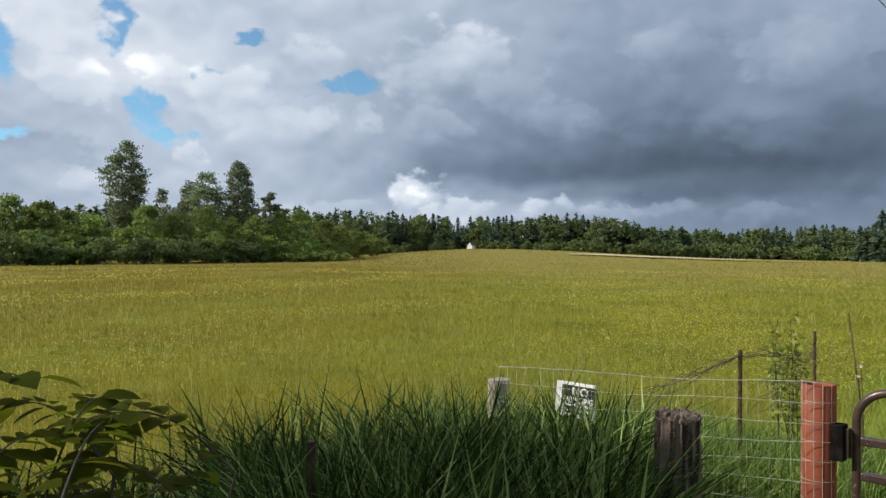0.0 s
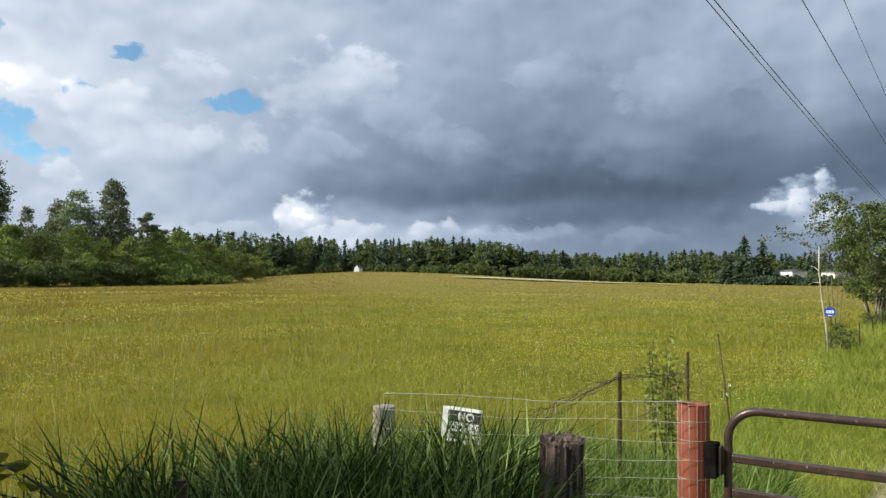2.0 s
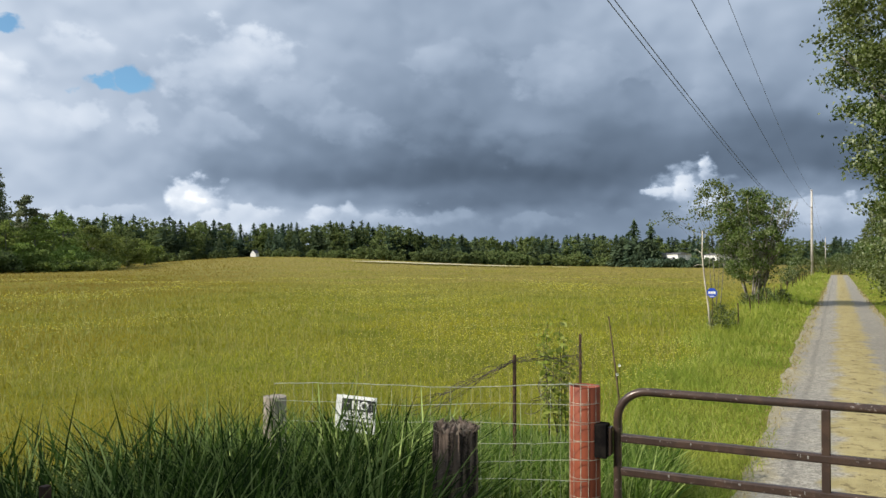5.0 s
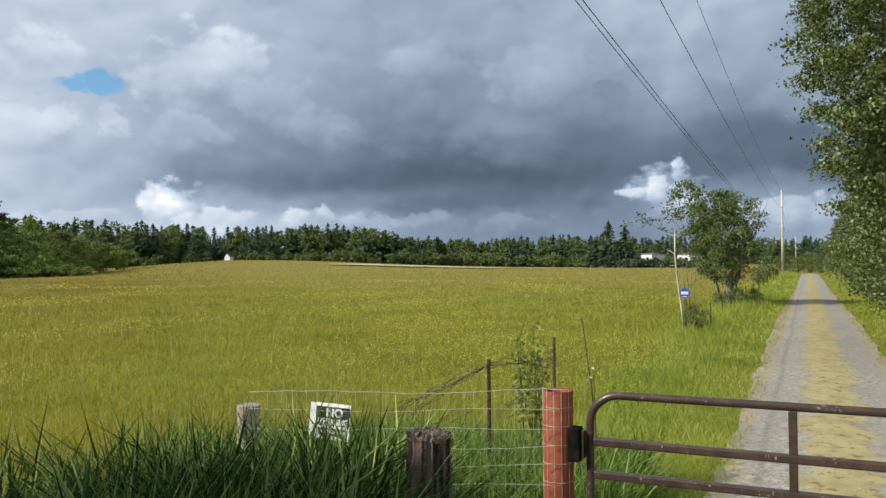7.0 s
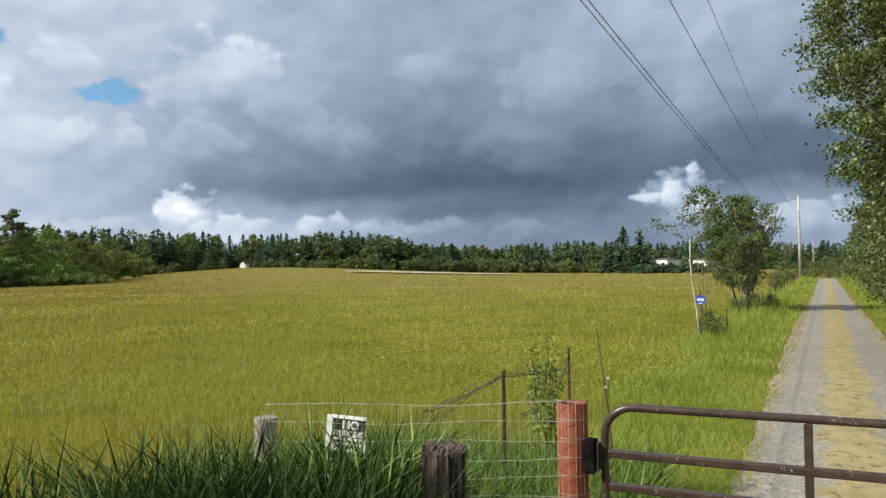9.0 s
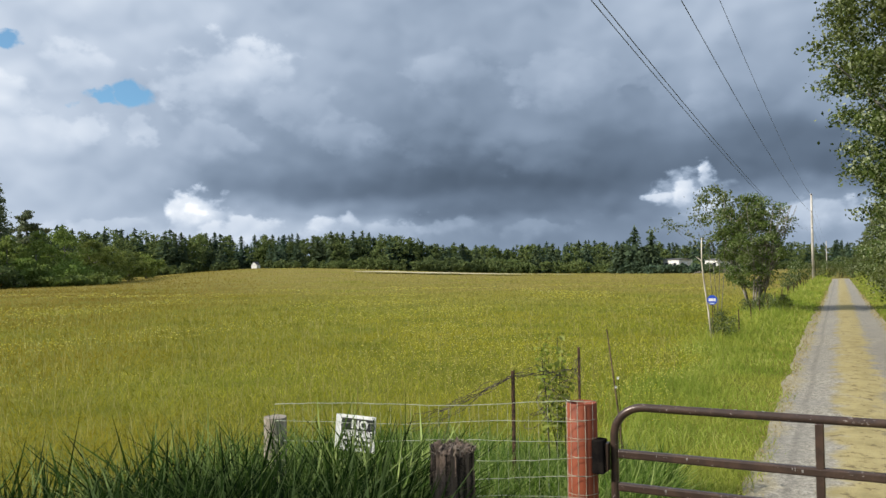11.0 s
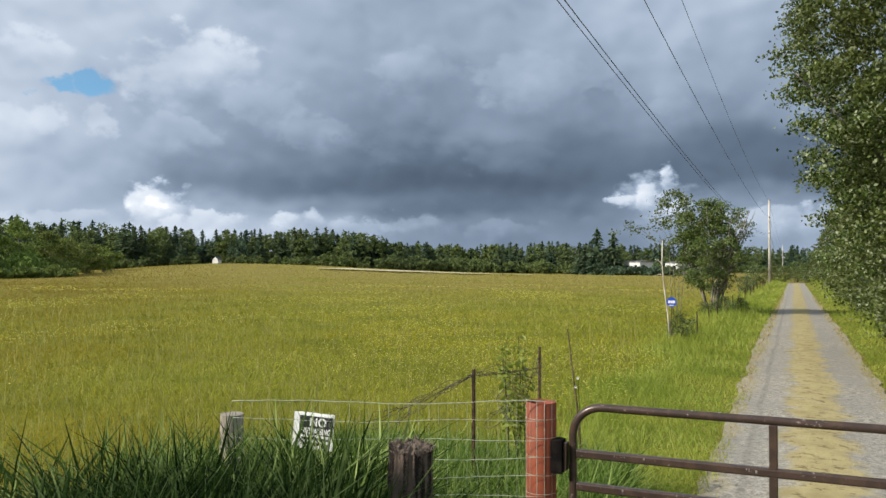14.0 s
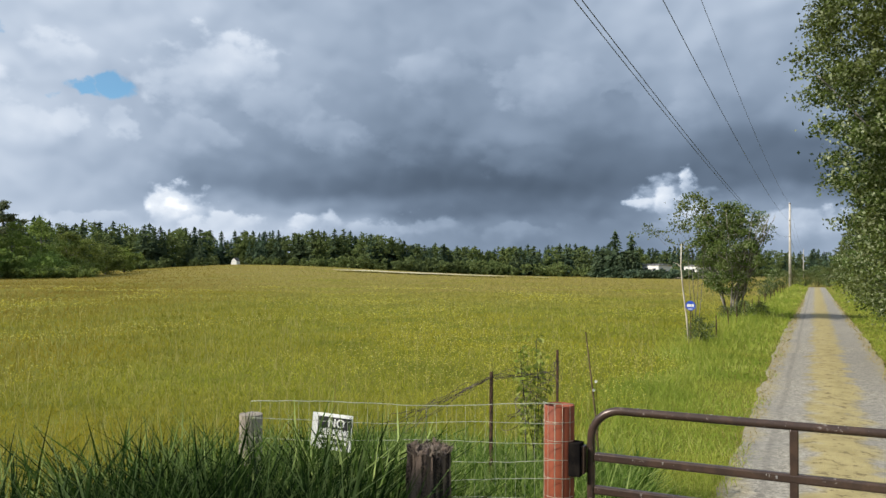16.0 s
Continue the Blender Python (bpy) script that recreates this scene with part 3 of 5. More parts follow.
k2 = ~on_road(x2, y2) & (x2 > edge_of_field(y2)) & (y2 > 4.15)
xv, yv, rv = np.concatenate([xv, x2[k2]]), np.concatenate([yv, y2[k2]]), np.concatenate([rv, r2_[k2]])
n_ = len(xv)
short = np.clip((np.abs(xv - 0.25) - 0.9) / 1.5, 0.45, 1.0)
V, Tt = blades(n_, np.stack([xv, yv, ground_z(xv, yv) - 0.02], -1), (0.19 + 0.16 * smoothstep(10, 5, yv)) * (1 + 0.9 * smoothstep(14, 26, yv) * (xv < -0.95)) * short * rng.gamma(9, 1 / 9, n_), 0.0010 * np.maximum(rv, 5.5) * rng.uniform(0.6, 1.3, n_), rng.uniform(0.2, 1.0, n_))
tagged(part("verge_grass", np_mesh("verge_grass", V, Tt), M_VERGE), "fresh green grass along the lane and the fence", "grass", kind="stuff")

# straw tufts in the lane's centre strip and along its edges
n_ = 8000
yv = np.exp(rng.uniform(np.log(4.3), np.log(60), n_))
side = rng.random(n_)
xv = np.where(side < 0.6, rng.normal(0.28, 0.13, n_), np.where(side < 0.82, rng.normal(-0.72, 0.07, n_), rng.normal(1.22, 0.07, n_)))
V, Tt = blades(n_, np.stack([xv, yv, np.full(n_, 0.0)], -1), rng.uniform(0.02, 0.06, n_), 0.0009 * np.maximum(yv, 4.5), rng.uniform(0.6, 1.6, n_))
tagged(part("straw_tufts", np_mesh("straw_tufts", V, Tt), M_STRAW), "dry straw tufts in the middle of the lane", "dry grass", kind="stuff")

# pale dry stems and seed heads standing in the meadow
x, y, r = meadow(6500, 4.6, 50, -77, -10)
k = x < edge_of_field(y)
x, y, r = x[k], y[k], r[k]
n_ = len(x)
V, Tt = blades(n_, np.stack([x, y, ground_z(x, y)], -1), rng.uniform(0.22, 0.42, n_), 0.0006 * np.maximum(r, 5), rng.uniform(0.05, 0.5, n_))
tagged(part("seed_stems", np_mesh("seed_stems", V, Tt), M_SEED), "pale dry seed stems standing above the meadow", "dry grass", kind="stuff")


def petals(x, y, z, s):
    """Small shallow cups of four triangles."""
    n_ = len(x)
    c = np.stack([x, y, z], -1)
    rim = [c + np.stack([s * np.cos(t), s * np.sin(t), s * 0.5 + 0 * x], -1) for t in (0, 1.57, 3.14, 4.71)]
    V = np.stack([c] + rim, 1).reshape(-1, 3)
    Tt = (np.arange(n_) * 5)[:, None, None] + np.array([(0, 1, 2), (0, 2, 3), (0, 3, 4), (0, 4, 1)])[None]
    return V, Tt.reshape(-1, 3)


x, y, r = meadow(60000, 5, 80, -77, -8)
dens = np.array([noise.noise((a * 0.16, b * 0.10, 2.0)) for a, b in zip(x, y)])
k = (x < edge_of_field(y) + 0.6) & (dens + rng.uniform(-0.2, 0.2, len(x)) > 0.16)
x, y, r = x[k], y[k], r[k]
V, Tt = petals(x, y, ground_z(x, y) + rng.uniform(0.14, 0.25, len(x)), 0.00085 * np.maximum(r, 5.5) * rng.uniform(0.5, 1.4, len(x)))
tagged(part("buttercups", np_mesh("buttercups", V, Tt), M_YELLOW), "yellow buttercups scattered through the meadow", "flowers", kind="stuff")

# tall reed grass between the lane's gate and the meadow
n_ = 19000
a = np.radians(rng.uniform(-82, -27.5, n_))
r = rng.uniform(2.05, 3.75, n_)
x, y = r * np.sin(a), r * np.cos(a)
k = ~((np.degrees(a) > -29) & (r < 2.9)) & ~((x > -1.45) & (y > 2.75))
x, y, r, a = x[k], y[k], r[k], a[k]
n_ = len(x)
top = 0.98 + 0.22 * np.array([noise.noise((p * 2.4, q * 2.4, 5)) for p, q in zip(x, y)]) + rng.normal(0, 0.17, n_)
top -= 0.16 * smoothstep(-33, -25, np.degrees(a)) + 0.08 * smoothstep(46, 53, -np.degrees(a)) + 0.20 * smoothstep(56, 63, -np.degrees(a))
top += 0.06 * np.exp(-((np.degrees(a) + 41) / 8) ** 2)
top = np.minimum(top, 1.14 + rng.uniform(0, 0.15, n_))
keep = rng.random(n_) < 1 - 0.65 * smoothstep(54, 63, -np.degrees(a))
x, y, top = x[keep], y[keep], top[keep]
n_ = len(x)
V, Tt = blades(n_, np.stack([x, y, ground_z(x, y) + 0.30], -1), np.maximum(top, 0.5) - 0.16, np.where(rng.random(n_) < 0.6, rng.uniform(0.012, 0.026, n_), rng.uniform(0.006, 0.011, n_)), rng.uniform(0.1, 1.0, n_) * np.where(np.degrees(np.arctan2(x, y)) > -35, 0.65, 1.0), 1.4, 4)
tagged(part("reed_grass", np_mesh("reed_grass", V, Tt), M_REED), "tall green reed grass, coloured dark for shade, in front of the fence", "grass", kind="stuff")
# bleached straw standing beyond the reeds
n_ = 1500
a = np.radians(rng.normal(-56, 6, n_))
r = rng.uniform(3.9, 6.2, n_)
x, y = r * np.sin(a), r * np.cos(a)
V, Tt = blades(n_, np.stack([x, y, ground_z(x, y)], -1), rng.uniform(0.2, 0.5, n_), rng.uniform(0.003, 0.006, n_), rng.uniform(0.3, 1.3, n_), 1.2, 3)
tagged(part("dry_straw", np_mesh("dry_straw", V, Tt), M_STRAW), "bleached straw standing behind the reed grass", "dry grass", kind="stuff")
# the same grass, lower, its colour brightened as sunlit, behind and beside the fence
n_ = 17000
x, y = rng.uniform(-3.6, -0.75, n_), rng.uniform(3.4, 6.6, n_)
k = (y > 4.25 + 0.43 * (x + 1.18)) & (x < -0.95 - 0.1 * (y - 4))
x, y = x[k], y[k]
n_ = len(x)
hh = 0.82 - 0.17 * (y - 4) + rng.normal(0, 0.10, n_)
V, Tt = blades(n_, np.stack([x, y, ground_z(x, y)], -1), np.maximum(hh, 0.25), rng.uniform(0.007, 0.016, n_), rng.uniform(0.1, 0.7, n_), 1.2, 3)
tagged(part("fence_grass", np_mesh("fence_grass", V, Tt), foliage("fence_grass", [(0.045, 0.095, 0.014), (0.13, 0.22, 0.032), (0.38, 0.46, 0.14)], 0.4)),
       "long grass grown through the wire fence, coloured a sunlit bright green", "grass", kind="stuff")

# ---- posts, fence and gate ----
RED = Vector((-1.185, 3.93, 0))
post = thing("gate_post", RED.x, RED.y, -0.05, "red-painted steel pipe gate post with a bare open top", "post")
bm = bmesh.new()
R0, HT = 0.0785, 1.235
prof = [(R0, 0), (R0, HT * 0.5), (R0, HT - 0.004), (R0 - 0.003, HT), (R0 - 0.008, HT), (R0 - 0.009, HT - 0.03), (R0 - 0.009, HT - 0.12)]
rings = [[bm.verts.new((pr * math.cos(t), pr * math.sin(t), pz)) for t in (2 * math.pi * k / 36 for k in range(36))] for pr, pz in prof]
for p, q in zip(rings, rings[1:]):
    for k in range(36):
        bm.faces.new((p[k], p[(k + 1) % 36], q[(k + 1) % 36], q[k]))
bm.faces.new(rings[-1])
part("pipe", bm, M_RED, post, smooth=True)
bm = bmesh.new()
box(bm, 0.062, -0.05, 0.885, 0.124, 0.03, 1.055, 0.006)
hinge = part("hinge", bm, M_HINGE, post, "steel hinge block coloured black for the post's shadow")
bm = bmesh.new()
box(bm, 0.1265, -0.035, 0.90, 0.142, 0.02, 1.04, 0.003)
part("hinge_plate", bm, M_RUST, hinge)

WHITE = Vector((-2.655, 3.29, 0))


def rough_post(name, x, y, height, radius, mat, label, sides=22, crack=0.10, top=0.02, seed=0, taper=0.06, freq=3.1):
    t = thing(name, x, y, -0.05, label, "post")
    bm = bmesh.new()
    rings = []
    lv = 16 if sides < 40 else 44
    for i in range(lv + 1):
        z = height * i / lv
        ring = []
        for k in range(sides):
            a = 2 * math.pi * k / sides
            groove = abs(noise.noise((math.cos(a) * freq + seed, math.sin(a) * freq, z * 0.7))) ** 0.6
            fine = noise.noise((math.cos(a) * 9 + seed, math.sin(a) * 9, z * (2.2 if sides < 40 else 11)))
            rr = radius * (1 - taper * z / height - crack * (1 - groove) * 0.8 + crack * (0.35 if sides < 40 else 0.6) * fine)
            zz = z + (top * (0.6 * noise.noise((math.cos(a) * 0.9, math.sin(a) * 0.9 + seed, 1)) + 0.35 * fine) if i == lv else 0)
            ring.append(bm.verts.new((rr * math.cos(a), rr * math.sin(a), zz)))
        rings.append(ring)
    for p, q in zip(rings, rings[1:]):
        for k in range(sides):
            bm.faces.new((p[k], p[(k + 1) % sides], q[(k + 1) % sides], q[k]))
    inner = [bm.verts.new((v.co.x * 0.6, v.co.y * 0.6, v.co.z + top * 0.25 + 0.6 * top * noise.noise((v.co.x * 40, v.co.y * 40, seed)))) for v in rings[-1]]
    for k in range(sides):
        bm.faces.new((rings[-1][k], rings[-1][(k + 1) % sides], inner[(k + 1) % sides], inner[k]))
    bm.faces.new(inner)
    part("shaft", bm, mat, t)
    return t


rough_post("wooden_post", WHITE.x, WHITE.y, 1.165, 0.065, M_PALEWOOD, "pale weathered round wooden fence post in the grass", crack=0.05, top=0.008, seed=4)
rough_post("old_post", -1.297, 2.65, 1.255, 0.09, M_OLDWOOD, "thick rotten dark wooden post with a ragged top", 72, 0.16, 0.045, 23, 0.02, 7.5)
frayed = bpy.data.objects["old_post"]
n_ = 420
a = rng.uniform(0, 2 * np.pi, n_)
r = 0.085 * rng.uniform(0, 1, n_) ** 0.5
V, Tt = blades(n_, np.stack([r * np.cos(a), r * np.sin(a), np.full(n_, 1.245)], -1), rng.uniform(0.012, 0.045, n_), rng.uniform(0.003, 0.009, n_), rng.uniform(0.2, 1.6, n_))
part("frayed_top", np_mesh("frayed_top", V, Tt), M_FRAY, frayed, "grey-brown frayed wood fibre")

# welded wire mesh from the red post to the pale one
fence = thing("wire_fence", RED.x, RED.y, 0, "galvanised welded wire mesh strung between the posts", "fence")
run = WHITE - RED
nrm = Vector((-run.y, run.x, 0)).normalized()
if nrm.y > 0:
    nrm = -nrm
span = run.length


def fence_at(s, z):
    sag = 0.034 - 0.010 * math.sin(math.pi * s) + 0.007 * math.sin(9 * s + z * 17) + 0.004 * noise.noise((s * 22, z * 9, 0))
    return run * s + nrm * (0.082 + 0.012 * math.sin(5 * s + 2 * z)) + Vector((0, 0, z + sag))


for i in range(11):
    z = 1.165 - 0.094 * i
    bm = bmesh.new()
    tube(bm, [fence_at(s / 24 * 0.985, z) for s in range(25)], 0.0020 if i == 0 else 0.0014, 5)
    wrap = [RED * 0 + Vector((0.0796 * math.cos(t), 0.0796 * math.sin(t), z + 0.034)) for t in np.radians(np.linspace(205, 350, 14))]
    tube(bm, wrap, 0.0016 if i == 0 else 0.0012, 5)
    part("wire", bm, M_WIRE, fence, smooth=True)
nv = int(span / 0.051)
for k in range(nv + 1):
    s = (k + 0.6) / (nv + 1)
    bm = bmesh.new()
    tube(bm, [fence_at(s + 0.002 * math.sin(k), 1.165 - 1.0 * j / 5) for j in range(6)], 0.0005, 4)
    part("stay_wire", bm, M_WIRE, fence, smooth=True)
for t in np.radians([215, 243, 271, 299, 330]):
    bm = bmesh.new()
    tube(bm, [(0.0802 * math.cos(t), 0.0802 * math.sin(t), 1.199 - 1.0 * j / 5) for j in range(6)], 0.0010, 5)
    part("stay_wire", bm, M_WIRE, fence, smooth=True)

# steel T-posts with a tangle of old wire
for px, py, ht in ((-1.95, 4.89, 1.195), (-1.95, 6.38, 1.21)):
    tp = thing("steel_fence_post", px, py, -0.05, "rusty steel T-post standing in long grass", "post", "steel fence posts")
    bm = bmesh.new()
    box(bm, -0.010, -0.003, 0, 0.010, 0.003, ht + 0.05, 0.001)
    part("flange", bm, M_TPOST, tp)
    bm = bmesh.new()
    box(bm, -0.003, 0.003, 0, 0.003, 0.032, ht + 0.05, 0.001)
    part("web", bm, M_TPOST, tp)
    for q in range(10):
        bm = bmesh.new()
        box(bm, -0.006, -0.010, 0.35 + q * 0.09, 0.006, -0.0035, 0.37 + q * 0.09)
        part("stud", bm, M_TPOST, tp)


def wire_run(pts, n, jitter, seed):
    rn = random.Random(seed)
    out_ = []
    for f in np.linspace(0, len(pts) - 1, n):
        i = min(int(f), len(pts) - 2)
        p = Vector(pts[i]).lerp(Vector(pts[i + 1]), f - i)
        out_.append(p + Vector([rn.uniform(-jitter, jitter) for _ in range(3)]))
    return out_


tangle = thing("wire_tangle", -1.95, 4.89, 0, "tangled rusty barbed wire sagging off the steel posts", "wire")
base = Vector((-1.95, 4.89, 0))
for i in range(16):
    rn = random.Random(i)
    off_ = lambda s: Vector((rn.uniform(-s, s), rn.uniform(-s, s), rn.uniform(-s, s)))
    bm = bmesh.new()
    if i < 9:
        pts = [Vector((-2.42, 4.45, 0.86)) + off_(0.12), Vector((-2.25, 4.62, 0.98)) + off_(0.06), Vector((-2.08, 4.80, 1.09)) + off_(0.03), Vector((-1.95, 4.89, 1.16)) + off_(0.012)]
    else:
        pts = [Vector((-1.95, 4.89, 1.15)) + off_(0.02), Vector((-1.86, 5.15, 1.17)) + off_(0.05), Vector((-1.80, 5.5, 1.08)) + off_(0.09), Vector((-1.86, 5.95, 1.05)) + off_(0.09), Vector((-1.95, 6.38, 1.10)) + off_(0.03)]
    tube(bm, [p - base for p in wire_run(pts, 26, 0.008, i)], 0.0017, 4)
    part("strand", bm, M_OLDWIRE, tangle, smooth=True)
for i in range(7):
    rn = random.Random(40 + i)
    c = Vector((-1.84 + rn.uniform(-0.06, 0.06), 5.45 + rn.uniform(-0.3, 0.3), 1.02 + rn.uniform(-0.08, 0.08)))
    rr = rn.uniform(0.08, 0.18)
    bm = bmesh.new()
    tube(bm, [c - base + Vector((rr * math.cos(t) * 0.7 + 0.02 * math.sin(3 * t), rr * math.sin(t) * 1.5, rr * 0.7 * math.sin(t + i) - 0.02 * t)) for t in np.linspace(0, 5.4, 22)], 0.0020, 4)
    part("coil", bm, M_OLDWIRE, tangle, smooth=True)

# short stake among the reeds
st = thing("stake", -2.02, 1.50, 0, "short dark metal stake hidden in reed grass", "stake")
bm = bmesh.new()
box(bm, -0.012, -0.012, 0, 0.012, 0.012, 1.19, 0.002)
part("bar", bm, M_TPOST, st)

# pipe gate across the lane
GY = 3.95
gate = thing("pipe_gate", -1.022, GY, 0, "closed brown painted pipe farm gate across the lane", "gate")
L_, TOP, RB, RC = 3.1, 1.172, 0.0205, 0.15
arc = [Vector((RC - RC * math.cos(t), 0, TOP - RC + RC * math.sin(t))) for t in np.radians(np.linspace(0, 90, 12))]
arc2 = [Vector((L_ - p.x, 0, p.z)) for p in reversed(arc)]
bm = bmesh.new()
tube(bm, [Vector((0, 0, 0.12)), Vector((0, 0, 0.6))] + arc + [Vector((q, 0, TOP)) for q in (0.6, 1.2, 1.8, 2.4)] + arc2 + [Vector((L_, 0, 0.6)), Vector((L_, 0, 0.12))], RB, 16)
part("outer_pipe", bm, M_RUST, gate, smooth=True)
for z in (0.934, 0.768, 0.60, 0.44, 0.28, 0.13):
    bm = bmesh.new()
    box(bm, 0.018, -0.019, z - 0.021, L_ - 0.018, 0.019, z + 0.021, 0.009)
    part("rail", bm, M_RUST, gate)
for xx in (0.942, 2.1):
    bm = bmesh.new()
    box(bm, xx - 0.019, -0.0175, 0.12, xx + 0.019, 0.0175, TOP - 0.016, 0.006)
    part("upright", bm, M_RUST, gate)
rn = random.Random(3)
for i in range(26):
    bm = bmesh.new()
    u = rn.uniform(0.2, 1.8)
    if i % 3 == 0:
        box(bm, u, -0.004, TOP + RB - 0.0012, u + rn.uniform(0.003, 0.012), 0.006, TOP + RB + 0.0006)
    else:
        z = rn.choice((0.934, 0.768))
        box(bm, u, -0.0197, z + 0.004 + rn.uniform(-0.01, 0.005), u + rn.uniform(0.003, 0.012), -0.0186, z + 0.008 + rn.uniform(0, 0.006))
    part("paint_chip", bm, M_CHIP, gate)

# warning sign behind the mesh
SIGN_S = 0.735
sp = RED + run * SIGN_S
ang = math.degrees(math.atan2(run.y, run.x)) + 180
sign = thing("warning_sign", sp.x, sp.y + 0.012, 0.93, "small white and black no trespassing sign wired to the fence", "sign", turn=ang - 24)
SW, SH = 0.215, 0.185
bm = bmesh.new()
box(bm, -SW / 2, -0.003, 0, SW / 2, 0.003, SH, 0.001)
board = part("board", bm, M_WHITE, sign)
bm = bmesh.new()
box(bm, -SW / 2 + 0.004, -0.005, 0.072, SW / 2 - 0.004, -0.0035, 0.168)
part("black_panel", bm, M_BLACK, board)
bm = bmesh.new()
bmesh.ops.create_cube(bm, size=1, matrix=Matrix.Translation((-SW / 2 - 0.018, 0.004, SH * 0.52)) @ Matrix.Rotation(0.25, 4, "Z") @ Matrix.Diagonal((0.034, 0.003, SH * 0.94, 1)))
part("folded_edge", bm, M_WHITE, sign)


def lettering(text, size, x, z, y, mat, parent, stretch=1.0):
    cu = bpy.data.curves.new("lettering", "FONT")
    cu.body, cu.size, cu.align_x, cu.extrude, cu.offset = text, size, "CENTER", 0.0006, 0.0012
    tmp = bpy.data.objects.new("tmp", cu)
    scene.collection.objects.link(tmp)
    me = bpy.data.meshes.new_from_object(tmp.evaluated_get(bpy.context.evaluated_depsgraph_get()))
    bpy.data.objects.remove(tmp)
    ob = part("lettering", me, mat, parent)
    ob.matrix_basis = pose(x, y, z, 90, 0, 0) @ Matrix.Diagonal((stretch, 1, 1, 1))
    return ob


lettering("NO", 0.060, 0.012, 0.118, -0.0062, M_WHITE, board, 1.1)
lettering("TRESPASSING", 0.044, 0, 0.077, -0.0062, M_WHITE, board, 0.72)
for zz, w in ((0.046, 0.17), (0.020, 0.15)):
    bm = bmesh.new()
    box(bm, -w / 2, -0.005, zz, w / 2, -0.0035, zz + 0.012)
    part("small_print", bm, M_BLACK, board)
sign.matrix_basis = sign.matrix_basis @ pose(0, 0, 0, -6, 1.0, 0)


# ---- trees ----


def leaf_cards(centres, size, up=0.4, long_=1.5):
    """Folded leaves, each of two triangles, at the centres."""
    n_ = len(centres)
    nrm_ = rng.normal(0, 1, (n_, 3)) + [0, 0, up]
    nrm_ /= np.linalg.norm(nrm_, axis=1)[:, None]
    ax = np.cross(nrm_, rng.normal(0, 1, (n_, 3)))
    ax /= np.linalg.norm(ax, axis=1)[:, None]
    bx = np.cross(nrm_, ax)
    s = np.broadcast_to(np.asarray(size, float), (n_,))[:, None] * rng.uniform(0.65, 1.3, (n_, 1))
    fold = nrm_ * s * 0.16
    V = np.stack([centres - ax * s * long_ / 2, centres + bx * s / 2 + fold, centres + ax * s * long_ / 2, centres - bx * s / 2 + fold], 1).reshape(-1, 3)
    Tt = (np.arange(n_) * 4)[:, None, None] + np.array([(0, 1, 2), (0, 2, 3)])[None]
    return V, Tt.reshape(-1, 3)


def clump_points(height, crown_low, radius, n_clumps, per, spread, pointed=0.5, lumps=0.35, bough=0.0):
    """Leaf places: clumps over an uneven crown; also the clumps' centres."""
    f = rng.beta(1.6, 1.5, n_clumps)
    a = rng.uniform(0, 2 * np.pi, n_clumps)
    prof = np.sin(np.pi * np.clip(f, 0.02, 1) ** (1 - 0.45 * pointed)) ** 0.65
    wob = 1 + lumps * np.sin(a * 2 + f * 7 + rng.uniform(0, 6)) * 0.6 + lumps * rng.normal(0, 0.5, n_clumps)
    rr = radius * prof * wob * rng.uniform(0.25, 1.0, n_clumps) ** 0.5
    c = np.stack([rr * np.cos(a), rr * np.sin(a), crown_low + (height - crown_low) * f], -1)
    p = np.repeat(c, per, 0) + rng.normal(0, spread, (n_clumps * per, 3)) * np.array([1, 1, 0.55])
    if bough:
        d = rng.normal(0, bough, (n_clumps * per, 1))
        p += np.repeat(np.stack([np.cos(a), np.sin(a), -0.35 + 0 * a], -1), per, 0) * d
    p[:, 2] = np.maximum(p[:, 2], 0.15)
    return p, c


def trunk_mesh(height, radius, clumps, stems=1, limbs=26, spread=0.5, sides=8):
    bm = bmesh.new()
    rn = random.Random(int(height * 100) + stems)
    axes = []
    for s in range(stems):
        a = rn.uniform(0, 6.28)
        lean = Vector((math.cos(a), math.sin(a), 0)) * (spread if stems > 1 else 0.15)
        foot = 0.22 if stems > 6 else 0.12
        pts = [Vector((foot * math.cos(a), foot * math.sin(a), 0)) * (stems > 1) + lean * (f ** 1.3) * height * 0.28 + Vector((0.08 * math.sin(5 * f + s), 0.08 * math.cos(4 * f + s), height * 0.9 * f)) for f in np.linspace(0, 1, 9)]
        rads_ = [radius * (1 - 0.85 * f) + (radius * 0.4 * math.exp(-f * 14)) for f in np.linspace(0, 1, 9)]
        tube(bm, pts, rads_, sides)
        axes.append((pts, rads_))
    for c in clumps[:limbs]:
        pts, rads_ = rn.choice(axes)
        z0 = max(0.25 * height, c[2] - rn.uniform(0.12, 0.25) * height)
        k = min(range(9), key=lambda q: abs(pts[q].z - z0))
        p0, p1 = pts[k], Vector(c)
        mid = p0.lerp(p1, 0.5) + Vector((0, 0, -0.03 * height))
        tube(bm, [p0, mid, p1], [rads_[k] * 0.55, rads_[k] * 0.32, 0.012], 5)
    return bm


